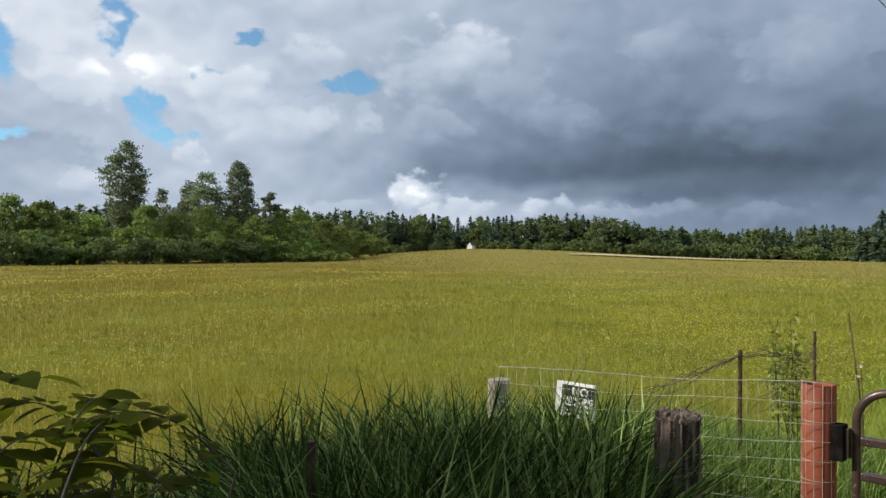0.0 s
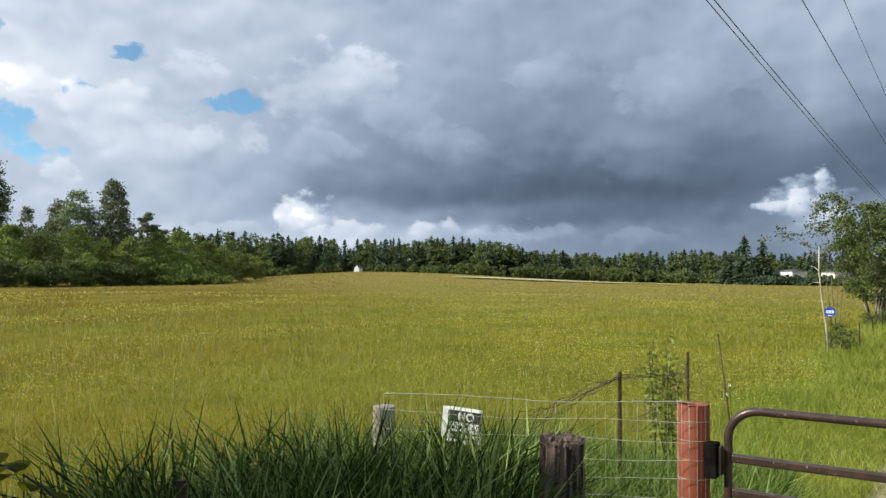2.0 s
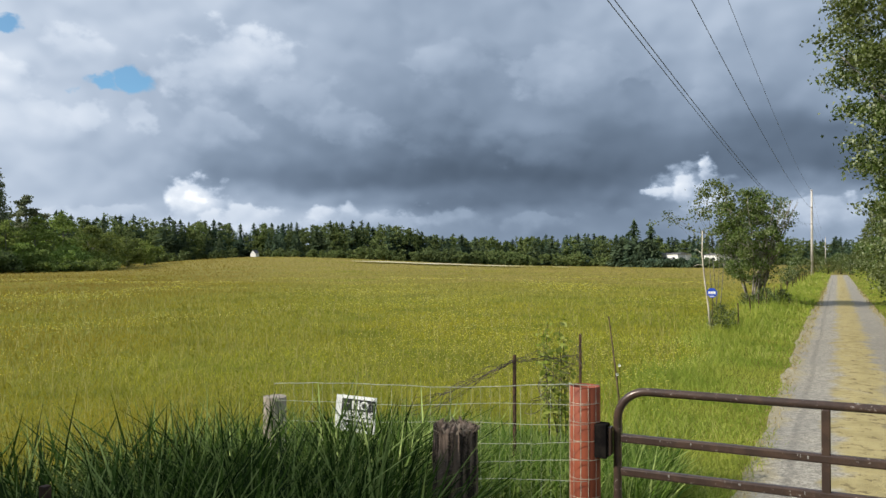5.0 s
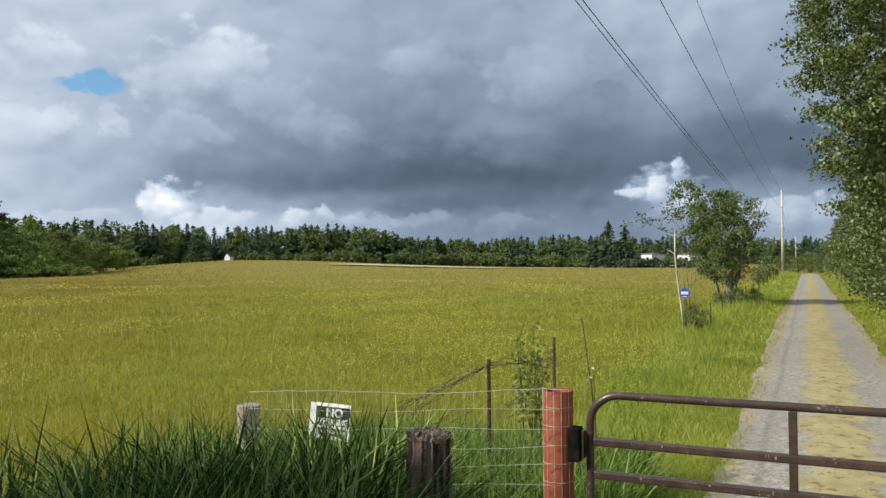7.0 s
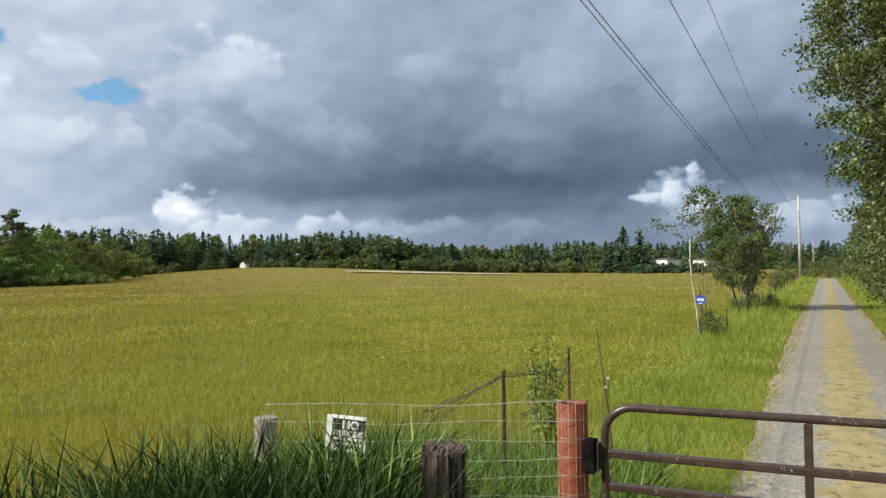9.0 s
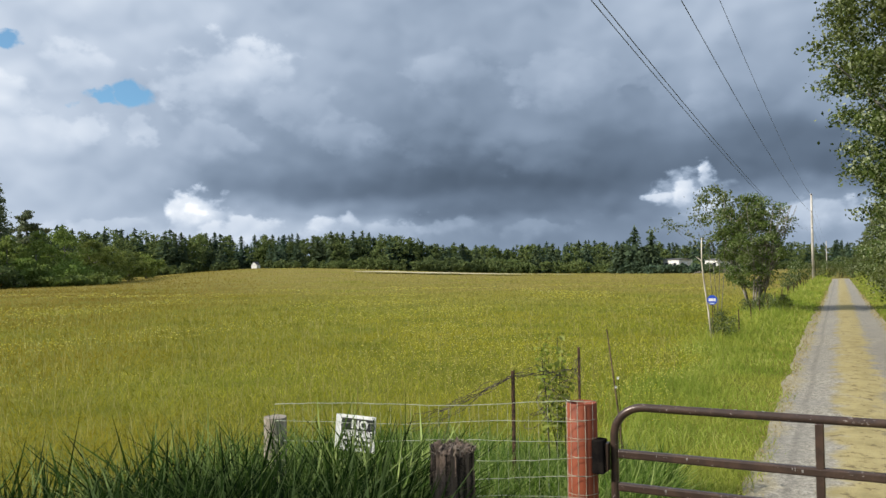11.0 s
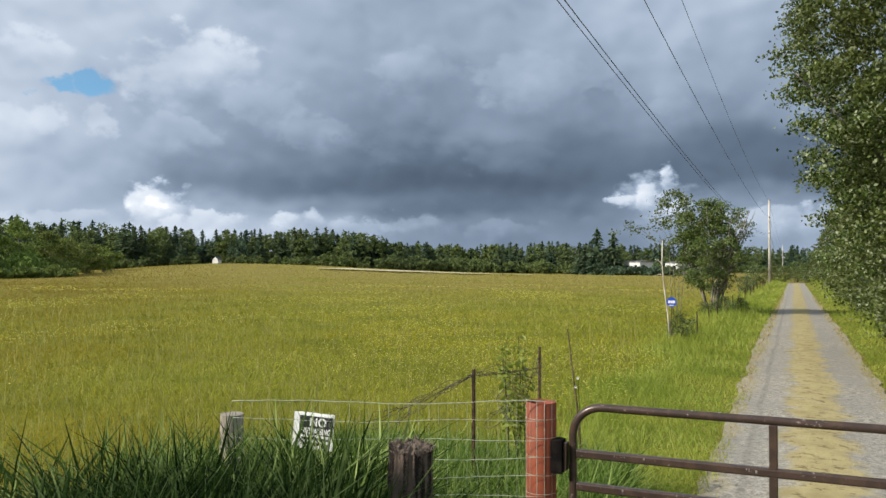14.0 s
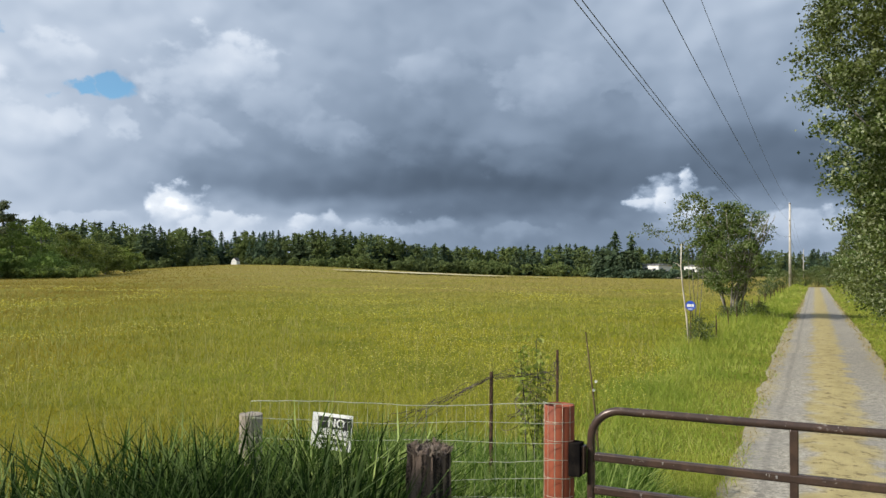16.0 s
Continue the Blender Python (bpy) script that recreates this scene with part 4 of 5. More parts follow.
def leafy_tree(name, x, y, height, crown_low, radius, label, leaf, mat, barkm, n_clumps=120, per=160, spread=0.4, trunk=0.16, stems=1, pointed=0.5, category="tree", group="", limbs=26, lumps=0.35, turn=0.0, lean=0.5, bough=0.0):
    t = thing(name, x, y, float(ground_z(x, y)) - 0.05, label, category, group, turn)
    p, c = clump_points(height, crown_low, radius, n_clumps, per, spread, pointed, lumps, bough)
    part("trunk", trunk_mesh(height, trunk, c, stems, limbs, lean), barkm, t, smooth=True)
    part("crown", np_mesh("crown", *leaf_cards(p, leaf)), mat, t)
    return t


def fir_arrays(height, radius, levels=22, per=9, leaf=0.5, core=0.6):
    """Needle sprays on drooping whorls, and the trunk's line."""
    P, D, S = [], [], []
    for i in range(levels):
        f = (i + 0.5) / levels
        z = height * (0.08 + 0.92 * f)
        rr = radius * (1 - f) ** 0.8 * rng.uniform(0.75, 1.15) + 0.12
        n_ = max(3, int(per * (1 - f * 0.6)))
        for a in rng.uniform(0, 2 * np.pi, n_):
            for g in np.linspace(0.25, 1, max(2, int(4 * (1 - f) + 1))):
                P.append((rr * g * np.cos(a), rr * g * np.sin(a), z - 0.22 * rr * g ** 1.5 + rng.normal(0, 0.1)))
                D.append((np.cos(a + rng.normal(0, 0.5)), np.sin(a + rng.normal(0, 0.5)), -0.25))
                S.append(leaf * (1.1 - 0.5 * f) * rng.uniform(0.7, 1.3))
    P.append((0, 0, height)), D.append((0.1, 0, 1)), S.append(leaf * 0.8)
    P, D, S = np.array(P), np.array(D), np.array(S)[:, None]
    D /= np.linalg.norm(D, axis=1)[:, None]
    w = np.cross(D, rng.normal(0, 1, D.shape) * [0.6, 0.6, 1] + [0, 0, 0.5])
    w /= np.linalg.norm(w, axis=1)[:, None]
    n_ = len(P)
    V = np.stack([P - D * S * 0.7 + w * S * 0.55, P - D * S * 0.5 - w * S * 0.55, P + D * S], 1).reshape(-1, 3)
    Tt = np.arange(n_ * 3).reshape(-1, 3)
    # dense dark heart of the crown
    ca = np.linspace(0, 2 * np.pi, 9)[:-1]
    ring = np.stack([radius * core * np.cos(ca), radius * core * np.sin(ca), np.full(8, -height * 0.03)], -1)
    k_ = len(V)
    V = np.concatenate([V, ring, [[0, 0, height * 0.9]]])
    Tt = np.concatenate([Tt, [[k_ + q, k_ + (q + 1) % 8, k_ + 8] for q in range(8)]])
    return V, Tt


def polar(az_, r_):
    return r_ * math.sin(radians(az_)), r_ * math.cos(radians(az_))


# far woods round the meadow
VV, TT, count = [], [], 0
VL, TL, lcount = [], [], 0
firs = [(v_ / 10, t_) for v_, t_ in (fir_arrays(10.0, rng.uniform(1.5, 2.1), 24, 11, 0.62) for _ in range(9))]
TOPS = [(-80, 3.2), (-53, 3.2), (-50, 3.15), (-46, 3.0), (-42, 2.75), (-37, 2.7), (-33.5, 2.95), (-30, 2.65), (-27, 2.0), (-23, 1.75), (-19.5, 1.9), (-15, 2.0), (-8, 1.7), (6, 1.6), (30, 1.6)]
for i in range(600):
    a = -80 + 92 * (i % 300 + rng.uniform(-0.7, 0.7)) / 300
    r_ = 246 + rng.uniform(0, 45) + 6 * math.sin(a * 0.3)
    if a > -14:
        r_ += 60 if a < -4 else 140
    if -41.6 < a < -39.6 and r_ < 262:
        continue
    x, y = polar(a, r_)
    top = np.interp(a, *zip(*TOPS)) * rng.uniform(0.70, 1.02)
    z = float(ground_z(x, y))
    h_ = max(5.0, 1.85 + r_ * math.tan(radians(top)) - z)
    V, Tt = firs[i % 9]
    t = rng.uniform(0, 6.28)
    ro = np.array([[math.cos(t), -math.sin(t), 0], [math.sin(t), math.cos(t), 0], [0, 0, 1]])
    wide = rng.uniform(1.0, 1.9)
    conifer = rng.random() < (0.66 if a < -33 or a > -14 else 0.5)
    if conifer:
        VV.append((V * [wide, wide, 1]) @ ro.T * h_ + [x, y, z - 0.1])
        TT.append(Tt + count)
        count += len(V)
    else:
        p, c = clump_points(h_ * 0.97, h_ * 0.01, h_ * rng.uniform(0.22, 0.42), 52, 15, h_ * 0.04, rng.uniform(0.0, 0.6), 0.4)
        V, Tt = leaf_cards(p + [x, y, z], 0.54, 0.3, 1.3)
        VL.append(V)
        TL.append(Tt + lcount)
        lcount += len(V)
# low brush along the woods' foot
for i in range(420):
    a = rng.uniform(-80, 12)
    r_ = 238 + rng.uniform(-4, 10) + 6 * math.sin(a * 0.3) + (0 if a < -14 else 60 if a < -4 else 140)
    if -41.6 < a < -39.6:
        continue
    x, y = polar(a, r_)
    h_ = rng.uniform(1.8, 4.6) * (0.6 if a < -33 else 1.0)
    p, c = clump_points(h_, 0.1, h_ * 0.6, 14, 14, h_ * 0.10, 0.2, 0.3)
    V, Tt = leaf_cards(p + [x, y, float(ground_z(x, y))], 0.5, 0.3, 1.3)
    VL.append(V)
    TL.append(Tt + lcount)
    lcount += len(V)
tagged(part("fir_woods", np_mesh("fir_woods", np.concatenate(VV), np.concatenate(TT)), M_FIR), "dark green conifer woods along the far side of the meadow", "woods", kind="stuff")
tagged(part("leafy_woods", np_mesh("leafy_woods", np.concatenate(VL), np.concatenate(TL)), M_WOODS), "mixed green broadleaf trees and brush edging the meadow", "woods", kind="stuff")

# brush in front of the far farm buildings
for i in range(16):
    x, y = polar(-12.0 + 6.5 * i / 15, 214 + 3 * math.sin(i * 2))
    leafy_tree("field_bush", x, y, 2.0 + 0.5 * math.sin(i * 3), 0.05, 1.4, "dense green bush hiding the foot of the farm buildings", 0.45, M_FIR, M_DARKBARK, 26, 24, 0.4, 0.05, 3, 0.0, "bush", "farm bushes", 5)

# two tall dark firs beside the far buildings
for a, r_, top in ((-13.05, 225, 2.82), (-11.9, 225, 2.45), (-13.9, 228, 1.5), (-12.6, 222, 1.2)):
    x, y = polar(a, r_)
    h_ = 1.85 + r_ * math.tan(radians(top))
    f = thing("fir_tree", x, y, float(ground_z(x, y)), "tall dark green fir tree at the meadow's edge", "tree", "dark firs")
    bm = bmesh.new()
    tube(bm, [(0, 0, 0), (0, 0, h_ * 0.95)], [0.28, 0.03], 7)
    part("trunk", bm, M_DARKBARK, f)
    part("crown", np_mesh("crown", *fir_arrays(h_, h_ * (0.30 if r_ < 226 else 0.5), 26, 16, 1.0)), M_FIR, f)

# poplars and willows on the near left edge of the meadow
def edge_tree(name, a, r_, top, wide, label, leaf, mat, n_c, per, pointed, group, low=0.06, lumps=0.5):
    x, y = polar(a, r_)
    h_ = 1.85 + r_ * math.tan(radians(top)) - float(ground_z(x, y))
    rad = r_ * math.tan(radians(wide))
    return leafy_tree(name, x, y, h_, h_ * low, rad, label, leaf * 0.76, mat, M_BARK, n_c, int(per * 1.45), rad * 0.15, 0.22, 1, pointed, group=group, limbs=14, lumps=lumps)


edge_tree("poplar_tree", -64.6, 150, 7.4, 1.25, "tall grey-green poplar standing over the willows", 0.34, M_POPLAR, 330, 32, -1.0, "tall poplars", 0.05, 0.25)
edge_tree("poplar_tree", -59.3, 152, 5.7, 1.15, "tall grey-green poplar standing over the willows", 0.34, M_POPLAR, 240, 26, -0.3, "tall poplars", 0.05, 0.25)
edge_tree("poplar_tree", -60.5, 156, 4.9, 0.9, "tall grey-green poplar standing over the willows", 0.34, M_POPLAR, 160, 24, 0.2, "tall poplars", 0.05, 0.25)
edge_tree("poplar_tree", -57.1, 150, 6.4, 1.1, "tall grey-green poplar standing over the willows", 0.34, M_POPLAR, 260, 28, -0.3, "tall poplars", 0.05, 0.22)
edge_tree("poplar_tree", -54.9, 190, 4.15, 0.8, "round-topped dark tree rising behind the willows", 0.5, M_POPLAR, 60, 50, 0.1, "tall poplars", 0.3)
edge_tree("poplar_tree", -62.3, 165, 4.3, 0.8, "thin open poplar beside the tall one", 0.34, M_POPLAR, 130, 20, 0.3, "tall poplars", 0.05, 0.25)
WILLOWS = ((-74, 118, 3.0, 1.5), (-71.6, 122, 3.6, 1.3), (-69.7, 120, 3.2, 1.3), (-68.3, 128, 2.7, 1.0), (-66.6, 126, 2.5, 1.4), (-63.2, 134, 3.1, 1.2), (-61.4, 136, 2.8, 1.2),
           (-59.2, 138, 3.1, 1.3), (-57.6, 142, 2.3, 1.0), (-56.0, 140, 2.5, 1.1), (-54.4, 150, 2.9, 1.0), (-52.8, 154, 3.15, 1.1), (-51.2, 160, 2.4, 1.0), (-50.1, 165, 1.9, 1.2), (-48.8, 172, 1.7, 1.0),
           (-47.7, 185, 1.4, 0.9), (-58.8, 130, 1.3, 1.1), (-64.6, 122, 1.5, 1.2), (-55.0, 138, 1.1, 1.1), (-67.8, 116, 1.0, 1.2), (-52.4, 148, 0.9, 1.3), (-50.8, 154, 0.6, 1.2), (-62.0, 128, 0.9, 1.1), (-70.5, 114, 1.2, 1.2))
for a, r_, top, wide in WILLOWS:
    edge_tree("willow_tree", a, r_, top, wide, "bushy green willow at the meadow's edge", 0.36, M_WILLOW, 84, 28, 0.15, "edge willows", 0.02)
for a, r_, top, wide in ((-69.4, 112, 0.9, 1.3), (-66.2, 115, 0.8, 1.3), (-63.5, 119, 0.9, 1.2), (-61.2, 122, 0.7, 1.2), (-59.6, 126, 0.8, 1.1), (-57.4, 130, 0.8, 1.1), (-56.2, 134, 0.6, 1.0), (-72.0, 110, 1.0, 1.4)):
    edge_tree("dark_bush", a, r_, top, wide, "dark leafy bush at the foot of the willows", 0.36, M_WOODS, 50, 26, 0.0, "dark edge bushes", 0.02)
for a, r_ in ((-54.0, 137), (-52.2, 140), (-50.6, 142)):
    x, y = polar(a, r_)
    leafy_tree("bramble_bush", x, y, 1.6, 0.05, 2.8, "low spreading green bramble bush in the meadow", 0.3, M_WILLOW, M_BARK, 40, 40, 0.4, 0.03, 3, 0.0, "bush", "low brambles", 6)

# alders along the lane's far side
def alder(x, y, h_, rad, n_c, per, leaf, low=0.1, label="tall leafy alder overhanging the farm lane", stems=1):
    return leafy_tree("alder_tree", x, y, h_, h_ * low, rad, label, leaf, M_ALDER, M_BARK, n_c, per, 0.15, 0.13, stems, 0.3, group="lane alders", limbs=30, lumps=0.08, bough=0.08)


first = alder(3.1, 17.0, 12.8, 3.25, 1300, 145, 0.051, 0.03)
second = alder(3.9, 24.0, 11.0, 3.1, 300, 110, 0.07, 0.04)
third = alder(4.3, 33.0, 10.0, 3.2, 150, 70, 0.11, 0.03, stems=3)
for x, y, s, src, tn in ((6.8, 21, 1.05, second, 70), (4.8, 42, 1.0, third, 130), (5.0, 52, 1.0, third, 30), (5.4, 64, 1.0, third, 220), (5.8, 80, 1.05, third, 90), (7.5, 36, 1.1, second, 200), (6.2, 100, 1.0, third, 300), (6.5, 125, 1.1, third, 10), (7.0, 155, 1.1, third, 160), (7, 200, 1.1, third, 60)):
    copy_thing(src, pose(x, y, -0.05, 0, 0, tn) @ Matrix.Scale(s, 4))
bush = leafy_tree("lane_bush", 2.9, 20.0, 2.2, 0.05, 1.15, "leafy undergrowth bush beside the lane", 0.065, M_ALDER, M_DARKBARK, 70, 50, 0.2, 0.025, 5, 0.1, "bush", "lane bushes", 12)
for x, y, s, tn in ((3.0, 23.5, 1.1, 40), (3.0, 27, 1.2, 90), (3.1, 31, 1.3, 140), (3.2, 36, 1.4, 190), (3.3, 41, 1.4, 240), (3.4, 47, 1.5, 290), (3.5, 54, 1.6, 20), (3.7, 62, 1.7, 60), (4.0, 72, 1.8, 110), (4.2, 84, 1.9, 170), (4.4, 98, 2.0, 220), (4.8, 118, 2.2, 260), (5.2, 145, 2.4, 310), ):
    copy_thing(bush, pose(x, y, -0.05, 0, 0, tn) @ Matrix.Scale(s, 4))

for x, y, s, tn in ((-1.2, 119, 1.0, 15), (0.3, 122, 1.3, 95), (1.6, 118, 1.2, 155), (-2.9, 126, 1.1, 215)):
    copy_thing(bush, pose(x, y, -0.05, 0, 0, tn) @ Matrix.Scale(s, 4))
near = leafy_tree("lane_bush", 3.4, 16.5, 2.0, 0.05, 1.05, "leafy undergrowth bush beside the lane", 0.04, M_ALDER, M_DARKBARK, 90, 110, 0.16, 0.02, 5, 0.1, "bush", "lane bushes", 12)
for x, y, s, tn in ((4.3, 13.8, 1.0, 210), (2.75, 18.6, 1.0, 70), (3.6, 20.4, 1.3, 160)):
    copy_thing(near, pose(x, y, -0.05, 0, 0, tn) @ Matrix.Scale(s, 4))

# many-stemmed tree on the fence line
leafy_tree("fence_tree", -3.1, 34, 4.75, 0.95, 1.5, "many-stemmed small leafy tree on the fence line", 0.060, M_HEDGE, M_STEM, 280, 64, 0.15, 0.036, 14, 0.0, limbs=90, lean=1.15, lumps=0.45)
leafy_tree("fence_tree", -4.5, 33.6, 5.2, 2.7, 1.6, "thin sparse young tree leaning from the fence line", 0.075, M_HEDGE, M_BARK, 80, 24, 0.15, 0.013, 4, 0.3, limbs=30, lean=0.5)
for x, y, s in ((-2.6, 33.6, 0.36), (-3.3, 33.3, 0.26), (-2.95, 33.4, 0.24), (-2.1, 36, 0.3), (-3.3, 62, 0.6), (-3.6, 85, 1.0)):
    copy_thing(bush, pose(x, y, -0.05, 0, 0, x * 90) @ Matrix.Scale(s, 4))

# dead birch stem with the security sign at its foot
b = thing("birch_stem", -3.02, 20.9, 0, "thin broken pale birch stem without leaves", "tree")
bm = bmesh.new()
pts = [Vector((0.10, 0, 0)), Vector((0.04, 0, 0.7)), Vector((-0.05, 0.02, 1.4)), Vector((-0.10, 0, 2.0)), Vector((-0.09, 0, 2.6))]
tube(bm, pts, [0.026, 0.024, 0.021, 0.018, 0.012], 9)
stem = part("stem", bm, M_BIRCH, b, smooth=True)
for p0, p1 in (((-0.10, 0, 2.0), (-0.30, 0.05, 2.12)), ((-0.08, 0, 1.72), (-0.35, 0, 1.66))):
    bm = bmesh.new()
    tube(bm, [Vector(p0), Vector(p0).lerp(Vector(p1), 0.5) + Vector((0, 0, 0.03)), Vector(p1)], [0.009, 0.006, 0.003], 5)
    part("branch", bm, M_BIRCH, stem)
s = thing("security_sign", -2.87, 20.8, -0.07, "small blue octagonal yard sign on a thin stake", "sign")
bm = bmesh.new()
tube(bm, [(0, 0.02, 0), (0, 0.02, 0.98)], 0.009, 6)
part("stake", bm, M_TPOST, s)
bm = bmesh.new()
RS = 0.130
vs = [[bm.verts.new((RS * math.cos(t), yy, 1.08 + RS * math.sin(t))) for t in np.radians(np.arange(22.5, 360, 45))] for yy in (-0.006, 0.006)]
bm.faces.new(vs[0]), bm.faces.new(vs[1][::-1])
for k in range(8):
    bm.faces.new((vs[0][k], vs[1][k], vs[1][(k + 1) % 8], vs[0][(k + 1) % 8]))
plate = part("plate", bm, M_BLUE, s)
for x0, x1, z0, z1 in ((-0.085, -0.035, 1.05, 1.12), (-0.025, 0.025, 1.05, 1.12), (0.035, 0.085, 1.05, 1.12), (-0.05, 0.05, 0.985, 1.005)):
    bm = bmesh.new()
    box(bm, x0, -0.010, z0, x1, -0.007, z1)
    part("white_mark", bm, M_WHITE, plate)
copy_thing(bush, pose(-2.72, 21.2, -0.05, 0, 0, 33) @ Matrix.Scale(0.33, 4))

# field fence along the lane
fp = None
for i, y in enumerate(list(np.arange(22.5, 34, 3.4)) + list(np.arange(38, 105, 3.2))):
    x = -2.3 - 0.006 * y + 0.05 * math.sin(i * 3)
    if fp is None:
        fp = thing("field_fence_post", x, y, -0.05, "thin dark fence post along the lane", "post", "field fence posts")
        bm = bmesh.new()
        tube(bm, [(0, 0, 0), (0.01, 0, 0.4), (0, 0.01, 0.74)], [0.019, 0.018, 0.015], 7)
        part("shaft", bm, M_TPOST, fp)
    else:
        copy_thing(fp, pose(x, y, -0.05, 2 * math.sin(i), 3 * math.cos(i * 2), i * 40))

# ---- utility poles and lines ----
PX = -2.8


def utility_pole(x, y, h_):
    p = thing("utility_pole", x, y, -0.1, "tall pale wooden utility pole beside the lane", "utility pole", "utility poles")
    bm = bmesh.new()
    tube(bm, [(0, 0, 0), (0, 0, h_ * 0.5), (0, 0, h_)], [0.17, 0.145, 0.115], 14)
    part("shaft", bm, M_POLE, p, smooth=True)
    for z in (h_ - 0.15, h_ - 2.3, h_ - 4.3):
        bm = bmesh.new()
        box(bm, -0.06, -0.17, z, 0.06, -0.10, z + 0.12, 0.01)
        part("bracket", bm, M_TPOST, p)
    return p


for px, y in ((PX, -11), (PX, 107), (-3.85, 320)):
    utility_pole(px, y, 10.75)
line = thing("power_lines", PX, 0, 0, "dark utility cables strung from pole to pole", "cable")
for low, k, dz, name, rad in ((4.84, 0.000474, 0, "phone_cable", 0.008), (4.71, 0.000474, 0, "phone_cable", 0.007), (7.13, 0.00036, 0, "neutral_cable", 0.009), (9.15, 0.0004, 0, "live_cable", 0.008)):
    bm = bmesh.new()
    tube(bm, [(0, y, low + k * (y - 48) ** 2) for y in np.linspace(-11, 107, 50)], rad, 5)
    tube(bm, [(-1.05 * (y - 107) / 213, y, low + k * 59 ** 2 - 1.6 * (1 - ((y - 213.5) / 106.5) ** 2)) for y in np.linspace(107, 320, 24)], rad, 4)
    part(name, bm, M_CABLE, line, smooth=True)

# ---- far buildings ----


def gable_house(x, y, z, w, d, h_, roof, turn, label, nwin, pitch_end=False):
    t = thing("house", x, y, z, label, "house", turn=turn)
    bm = bmesh.new()
    box(bm, -w / 2, -d / 2, 0, w / 2, d / 2, h_)
    wall = part("wall", bm, M_HOUSE, t)
    bm = bmesh.new()
    e = min(0.4, w * 0.06)
    q = [bm.verts.new(p) for p in ((-w / 2 - e, -d / 2 - e, h_ - 0.05), (w / 2 + e, -d / 2 - e, h_ - 0.05), (w / 2 + e, 0, h_ + roof), (-w / 2 - e, 0, h_ + roof), (-w / 2 - e, d / 2 + e, h_ - 0.05), (w / 2 + e, d / 2 + e, h_ - 0.05))]
    for f in ((0, 1, 2, 3), (3, 2, 5, 4), (0, 4, 5, 1)):
        bm.faces.new([q[k] for k in f])
    part("roof", bm, M_ROOF, t)
    for u in (-w / 2, w / 2):
        bm = bmesh.new()
        tri = [[bm.verts.new((u + v, yy, zz)) for yy, zz in ((-d / 2, h_), (d / 2, h_), (0, h_ + roof * 0.86))] for v in (-0.03, 0.03)]
        bm.faces.new(tri[0]), bm.faces.new(tri[1][::-1])
        for k in range(3):
            bm.faces.new((tri[0][k], tri[1][k], tri[1][(k + 1) % 3], tri[0][(k + 1) % 3]))
        part("gable", bm, M_HOUSE, wall)
    for i in range(nwin):
        u = -w / 2 + w * (i + 0.5) / nwin
        bm = bmesh.new()
        box(bm, u - 0.55, -d / 2 - 0.05, 0.9, u + 0.55, -d / 2 + 0.02, min(2.0, h_ - 0.3))
        part("window", bm, M_GLASS, wall)
    return t


x, y = polar(-40.35, 238)
h1 = gable_house(x, y, float(ground_z(x, y)), 1.7, 1.9, 1.15, 0.95, -85, "small white gabled house among the conifers", 1)
x, y = polar(-10.15, 226)
gable_house(x, y, 0.8, 6.2, 5, 3.0, 0.3, -35, "long low white farm building behind the meadow", 2)
x, y = polar(-7.4, 232)
gable_house(x, y, 0.7, 4.5, 6, 2.8, 0.4, -35, "long low white farm building behind the meadow", 2)

# ---- plants close by ----
# weed growing through the tangle
w = thing("tall_weed", -1.95, 5.75, 0, "tall leafy weed growing between the steel posts", "plant")
p_ = []
for i in range(9):
    bm = bmesh.new()
    rn = random.Random(i)
    top = Vector((rn.uniform(-0.12, 0.10), rn.uniform(-0.15, 0.15), rn.uniform(1.05, 1.42)))
    line_ = [Vector((0.02 * i - 0.08, 0, 0)).lerp(top, f) + Vector((0.02 * math.sin(5 * f + i), 0.02 * math.cos(4 * f), 0)) for f in np.linspace(0, 1, 8)]
    tube(bm, line_, [0.005 - 0.0005 * k for k in range(8)], 4)
    part("stem", bm, M_DARKBARK, w)
    for f in np.linspace(0.45, 1, 60):
        p_.append(line_[min(6, int(f * 7))].lerp(line_[min(6, int(f * 7)) + 1], f * 7 - min(6, int(f * 7))) + Vector((rn.uniform(-0.05, 0.05), rn.uniform(-0.05, 0.05), rn.uniform(-0.05, 0.05))))
part("leaves", np_mesh("leaves", *leaf_cards(np.array([tuple(q) for q in p_]), 0.026, 0.2, 2.0)), M_WEED, w)
# dead stalks and daisies near the gate
for x, y, h_, lx in ((-1.60, 6.5, 1.36, -0.14), (-3.02, 4.6, 1.15, 0.03)):
    t = thing("dead_stalk", x, y, 0, "single dry brown weed stalk", "plant", "dead stalks")
    bm = bmesh.new()
    thick = 1.3 if h_ > 1.2 else 0.4
    tube(bm, [(0, 0, 0), (lx * 0.4, 0, h_ * 0.5), (lx, 0, h_)], [0.009 * thick, 0.007 * thick, 0.004 * thick], 5)
    part("stalk", bm, M_STALK if h_ > 1.2 else M_STRAW, t)
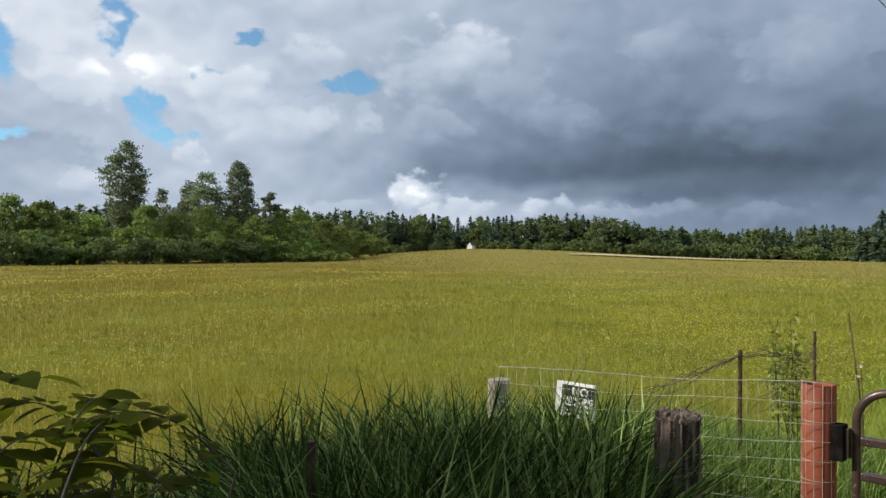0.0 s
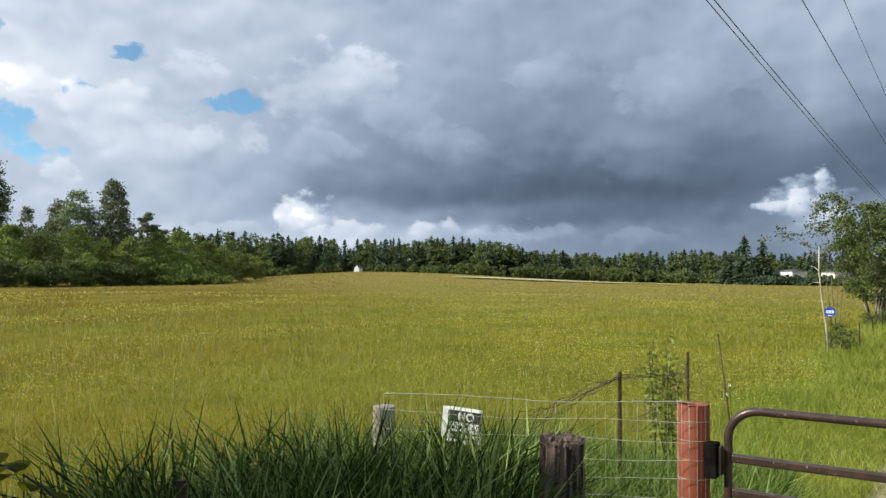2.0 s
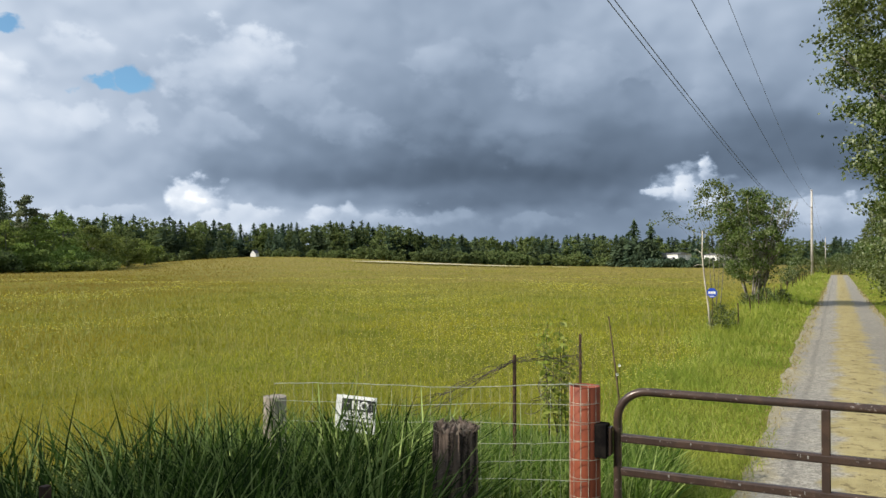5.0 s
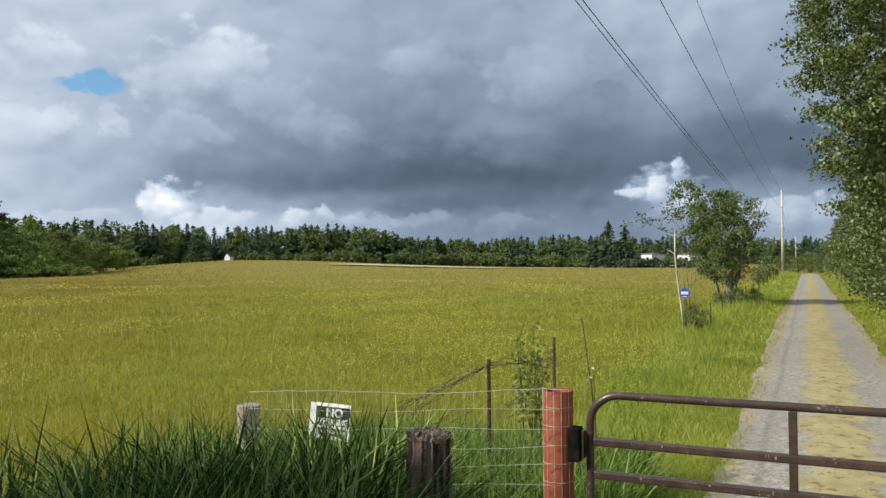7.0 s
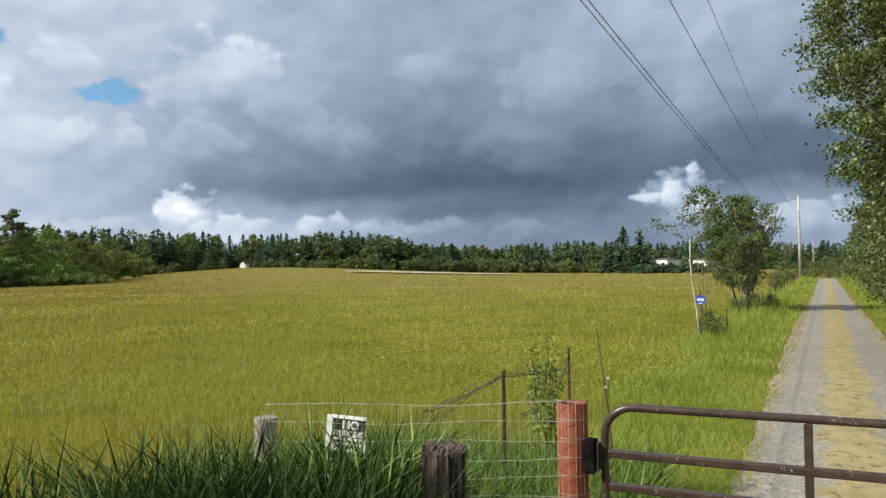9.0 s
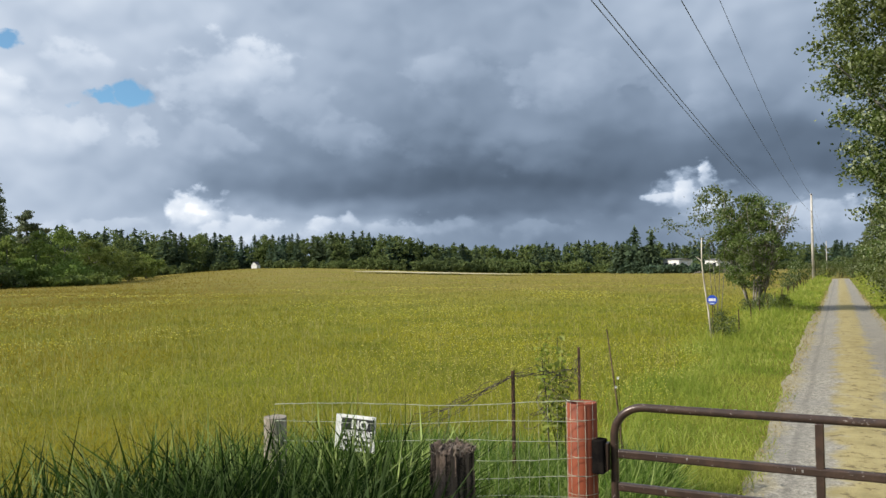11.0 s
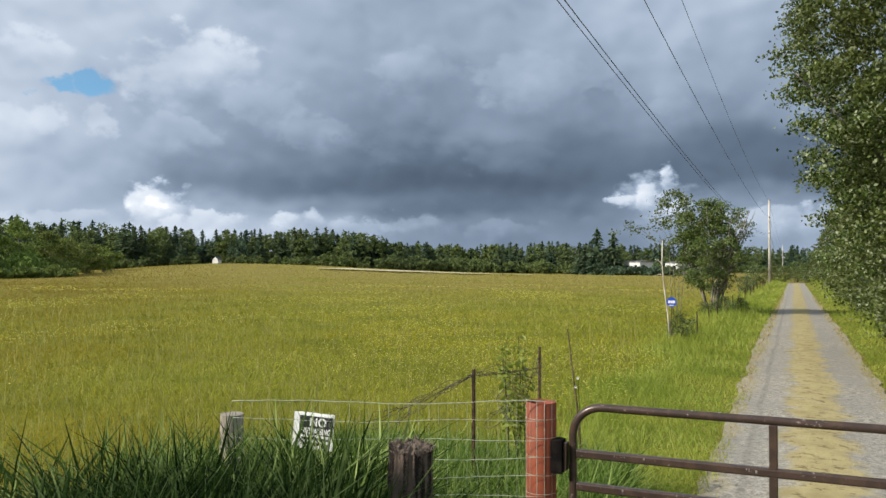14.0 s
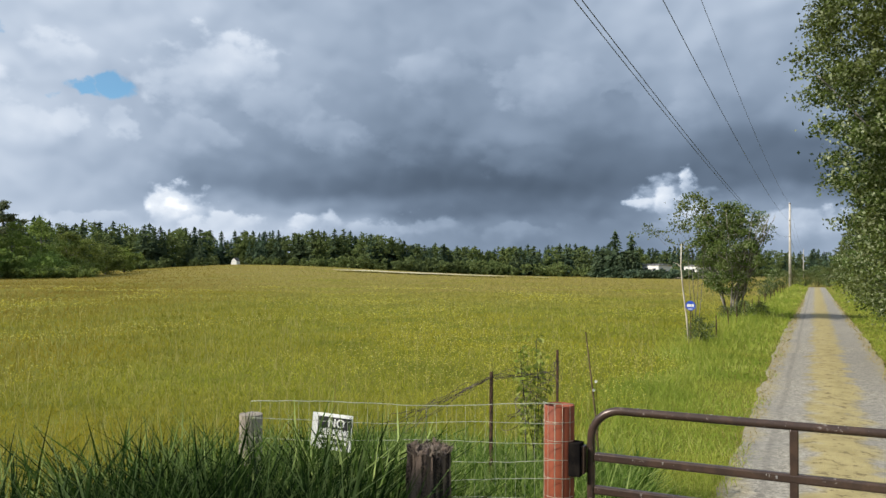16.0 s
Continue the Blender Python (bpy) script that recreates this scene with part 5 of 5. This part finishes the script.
for x, y, z in ((-1.60, 6.3, 0.98), (-1.63, 6.35, 0.90), (-1.40, 5.4, 0.72)):
    t = thing("daisy", x, y, 0, "white daisy on a thin stem", "flower", "daisies")
    bm = bmesh.new()
    tube(bm, [(0, 0, 0), (0.02, 0, z * 0.6), (0, 0, z)], 0.002, 4)
    part("stem", bm, M_SHRUB, t)
    bm = bmesh.new()
    for k in range(10):
        a = k * 0.628
        d_ = Vector((math.cos(a), -0.5, math.sin(a)))
        q = Vector((-math.sin(a), 0, math.cos(a))) * 0.005
        vv = [bm.verts.new(Vector((0, 0, z)) + u) for u in (d_ * 0.004 - q * 0.4, d_ * 0.011 - q, d_ * 0.011 + q, d_ * 0.004 + q * 0.4)]
        bm.faces.new(vv)
    part("petals", bm, M_DAISY, t)

# leafy shrub close to the camera: arching twigs with paired leaves
SX, SY = -1.62, 0.42
sh = thing("shrub", SX, SY, 0, "broad-leaved green shrub beside the reed grass", "bush")
for i in range(46):
    rn = random.Random(170 + i)
    a, r_ = radians(rn.uniform(-80, -62.5 if i % 5 else -58)), rn.uniform(1.4, 1.95)
    drop = (rn.uniform(8.5, 20) if i < 28 else rn.uniform(17, 27)) + max(0.0, math.degrees(a) + 68) * 0.7
    tip = Vector((r_ * math.sin(a) - SX, r_ * math.cos(a) - 0.08 - SY, 1.82 - r_ * math.tan(radians(drop))))
    b = rn.uniform(0, 6.28)
    side_ = Vector((math.cos(b), math.sin(b), 0))
    root = Vector((tip.x * 0.25 + rn.uniform(-0.05, 0.05), tip.y * 0.25, 0))
    knee = tip - side_ * rn.uniform(0.18, 0.32) - Vector((0, 0, 0.12))
    line_ = [root.lerp(knee, f) for f in np.linspace(0, 1, 5)] + [knee.lerp(tip, f) + Vector((0, 0, 0.05 * math.sin(math.pi * f))) for f in np.linspace(0.14, 1, 8)]
    bm = bmesh.new()
    tube(bm, line_, [0.0034 - 0.0002 * k for k in range(13)], 5)
    twig = part("twig", bm, M_DARKBARK, sh, smooth=True)
    for k in range(5, 13):
        for sgn in ((-1, 1) if k < 12 else (0,)):
            d_ = (line_[k] - line_[k - 1]).normalized()
            out_ = (d_.cross(Vector((0, 0, 1))).normalized() * sgn + d_ * 0.6 + Vector((0, 0, rn.uniform(-0.5, 0.15)))).normalized()
            L = rn.uniform(0.046, 0.074)
            wd = out_.cross(Vector((rn.uniform(-0.4, 0.4), rn.uniform(-0.4, 0.4), 1))).normalized()
            upv = wd.cross(out_)
            LV, LT, b0 = [], [], 0
            for f, wf in ((0, 0), (0.25, 0.30), (0.5, 0.37), (0.75, 0.26), (1.0, 0)):
                mid_ = line_[k] + out_ * (0.008 + L * f) - Vector((0, 0, 0.25 * L * f * f))
                LV += [tuple(mid_ - wd * L * wf + upv * L * 0.07), tuple(mid_), tuple(mid_ + wd * L * wf + upv * L * 0.07)] if wf else [tuple(mid_)]
            LT += [(b0, b0 + 1, b0 + 2), (b0, b0 + 2, b0 + 3), (b0 + 7, b0 + 10, b0 + 8), (b0 + 8, b0 + 10, b0 + 9)]
            for q in (b0 + 1, b0 + 4):
                LT += [(q, q + 3, q + 4), (q, q + 4, q + 1), (q + 1, q + 4, q + 5), (q + 1, q + 5, q + 2)]
            part("leaf", np_mesh("leaf", LV, LT), M_SHRUB, twig)

# big unseen bush beside the camera, added to shade the reeds
leafy_tree("shade_bush", -5.2, -1.87, 4.8, 0.6, 0.95, "big unseen leafy bush shading the reed grass by the gate", 0.09, M_ALDER, M_BARK, 200, 110, 0.25, 0.05, 5, 0.2, "bush", limbs=24)
# low unseen hedge behind the shrub, along the lane's near side, added to block skylight
hedge = leafy_tree("hedge_bush", -3.3, -1.1, 2.0, 0.1, 0.75, "unseen leafy hedge bush added beside the lane to block skylight", 0.07, M_ALDER, M_DARKBARK, 110, 70, 0.2, 0.025, 5, 0.1, "bush", "hedge bushes", limbs=12)
for x, y, s_, tn in ((-2.6, -2.3, 1.0, 80), (-4.4, -0.9, 1.05, 190), (-2.3, -3.7, 1.1, 260)):
    copy_thing(hedge, pose(x, y, -0.05, 0, 0, tn) @ Matrix.Scale(s_, 4))
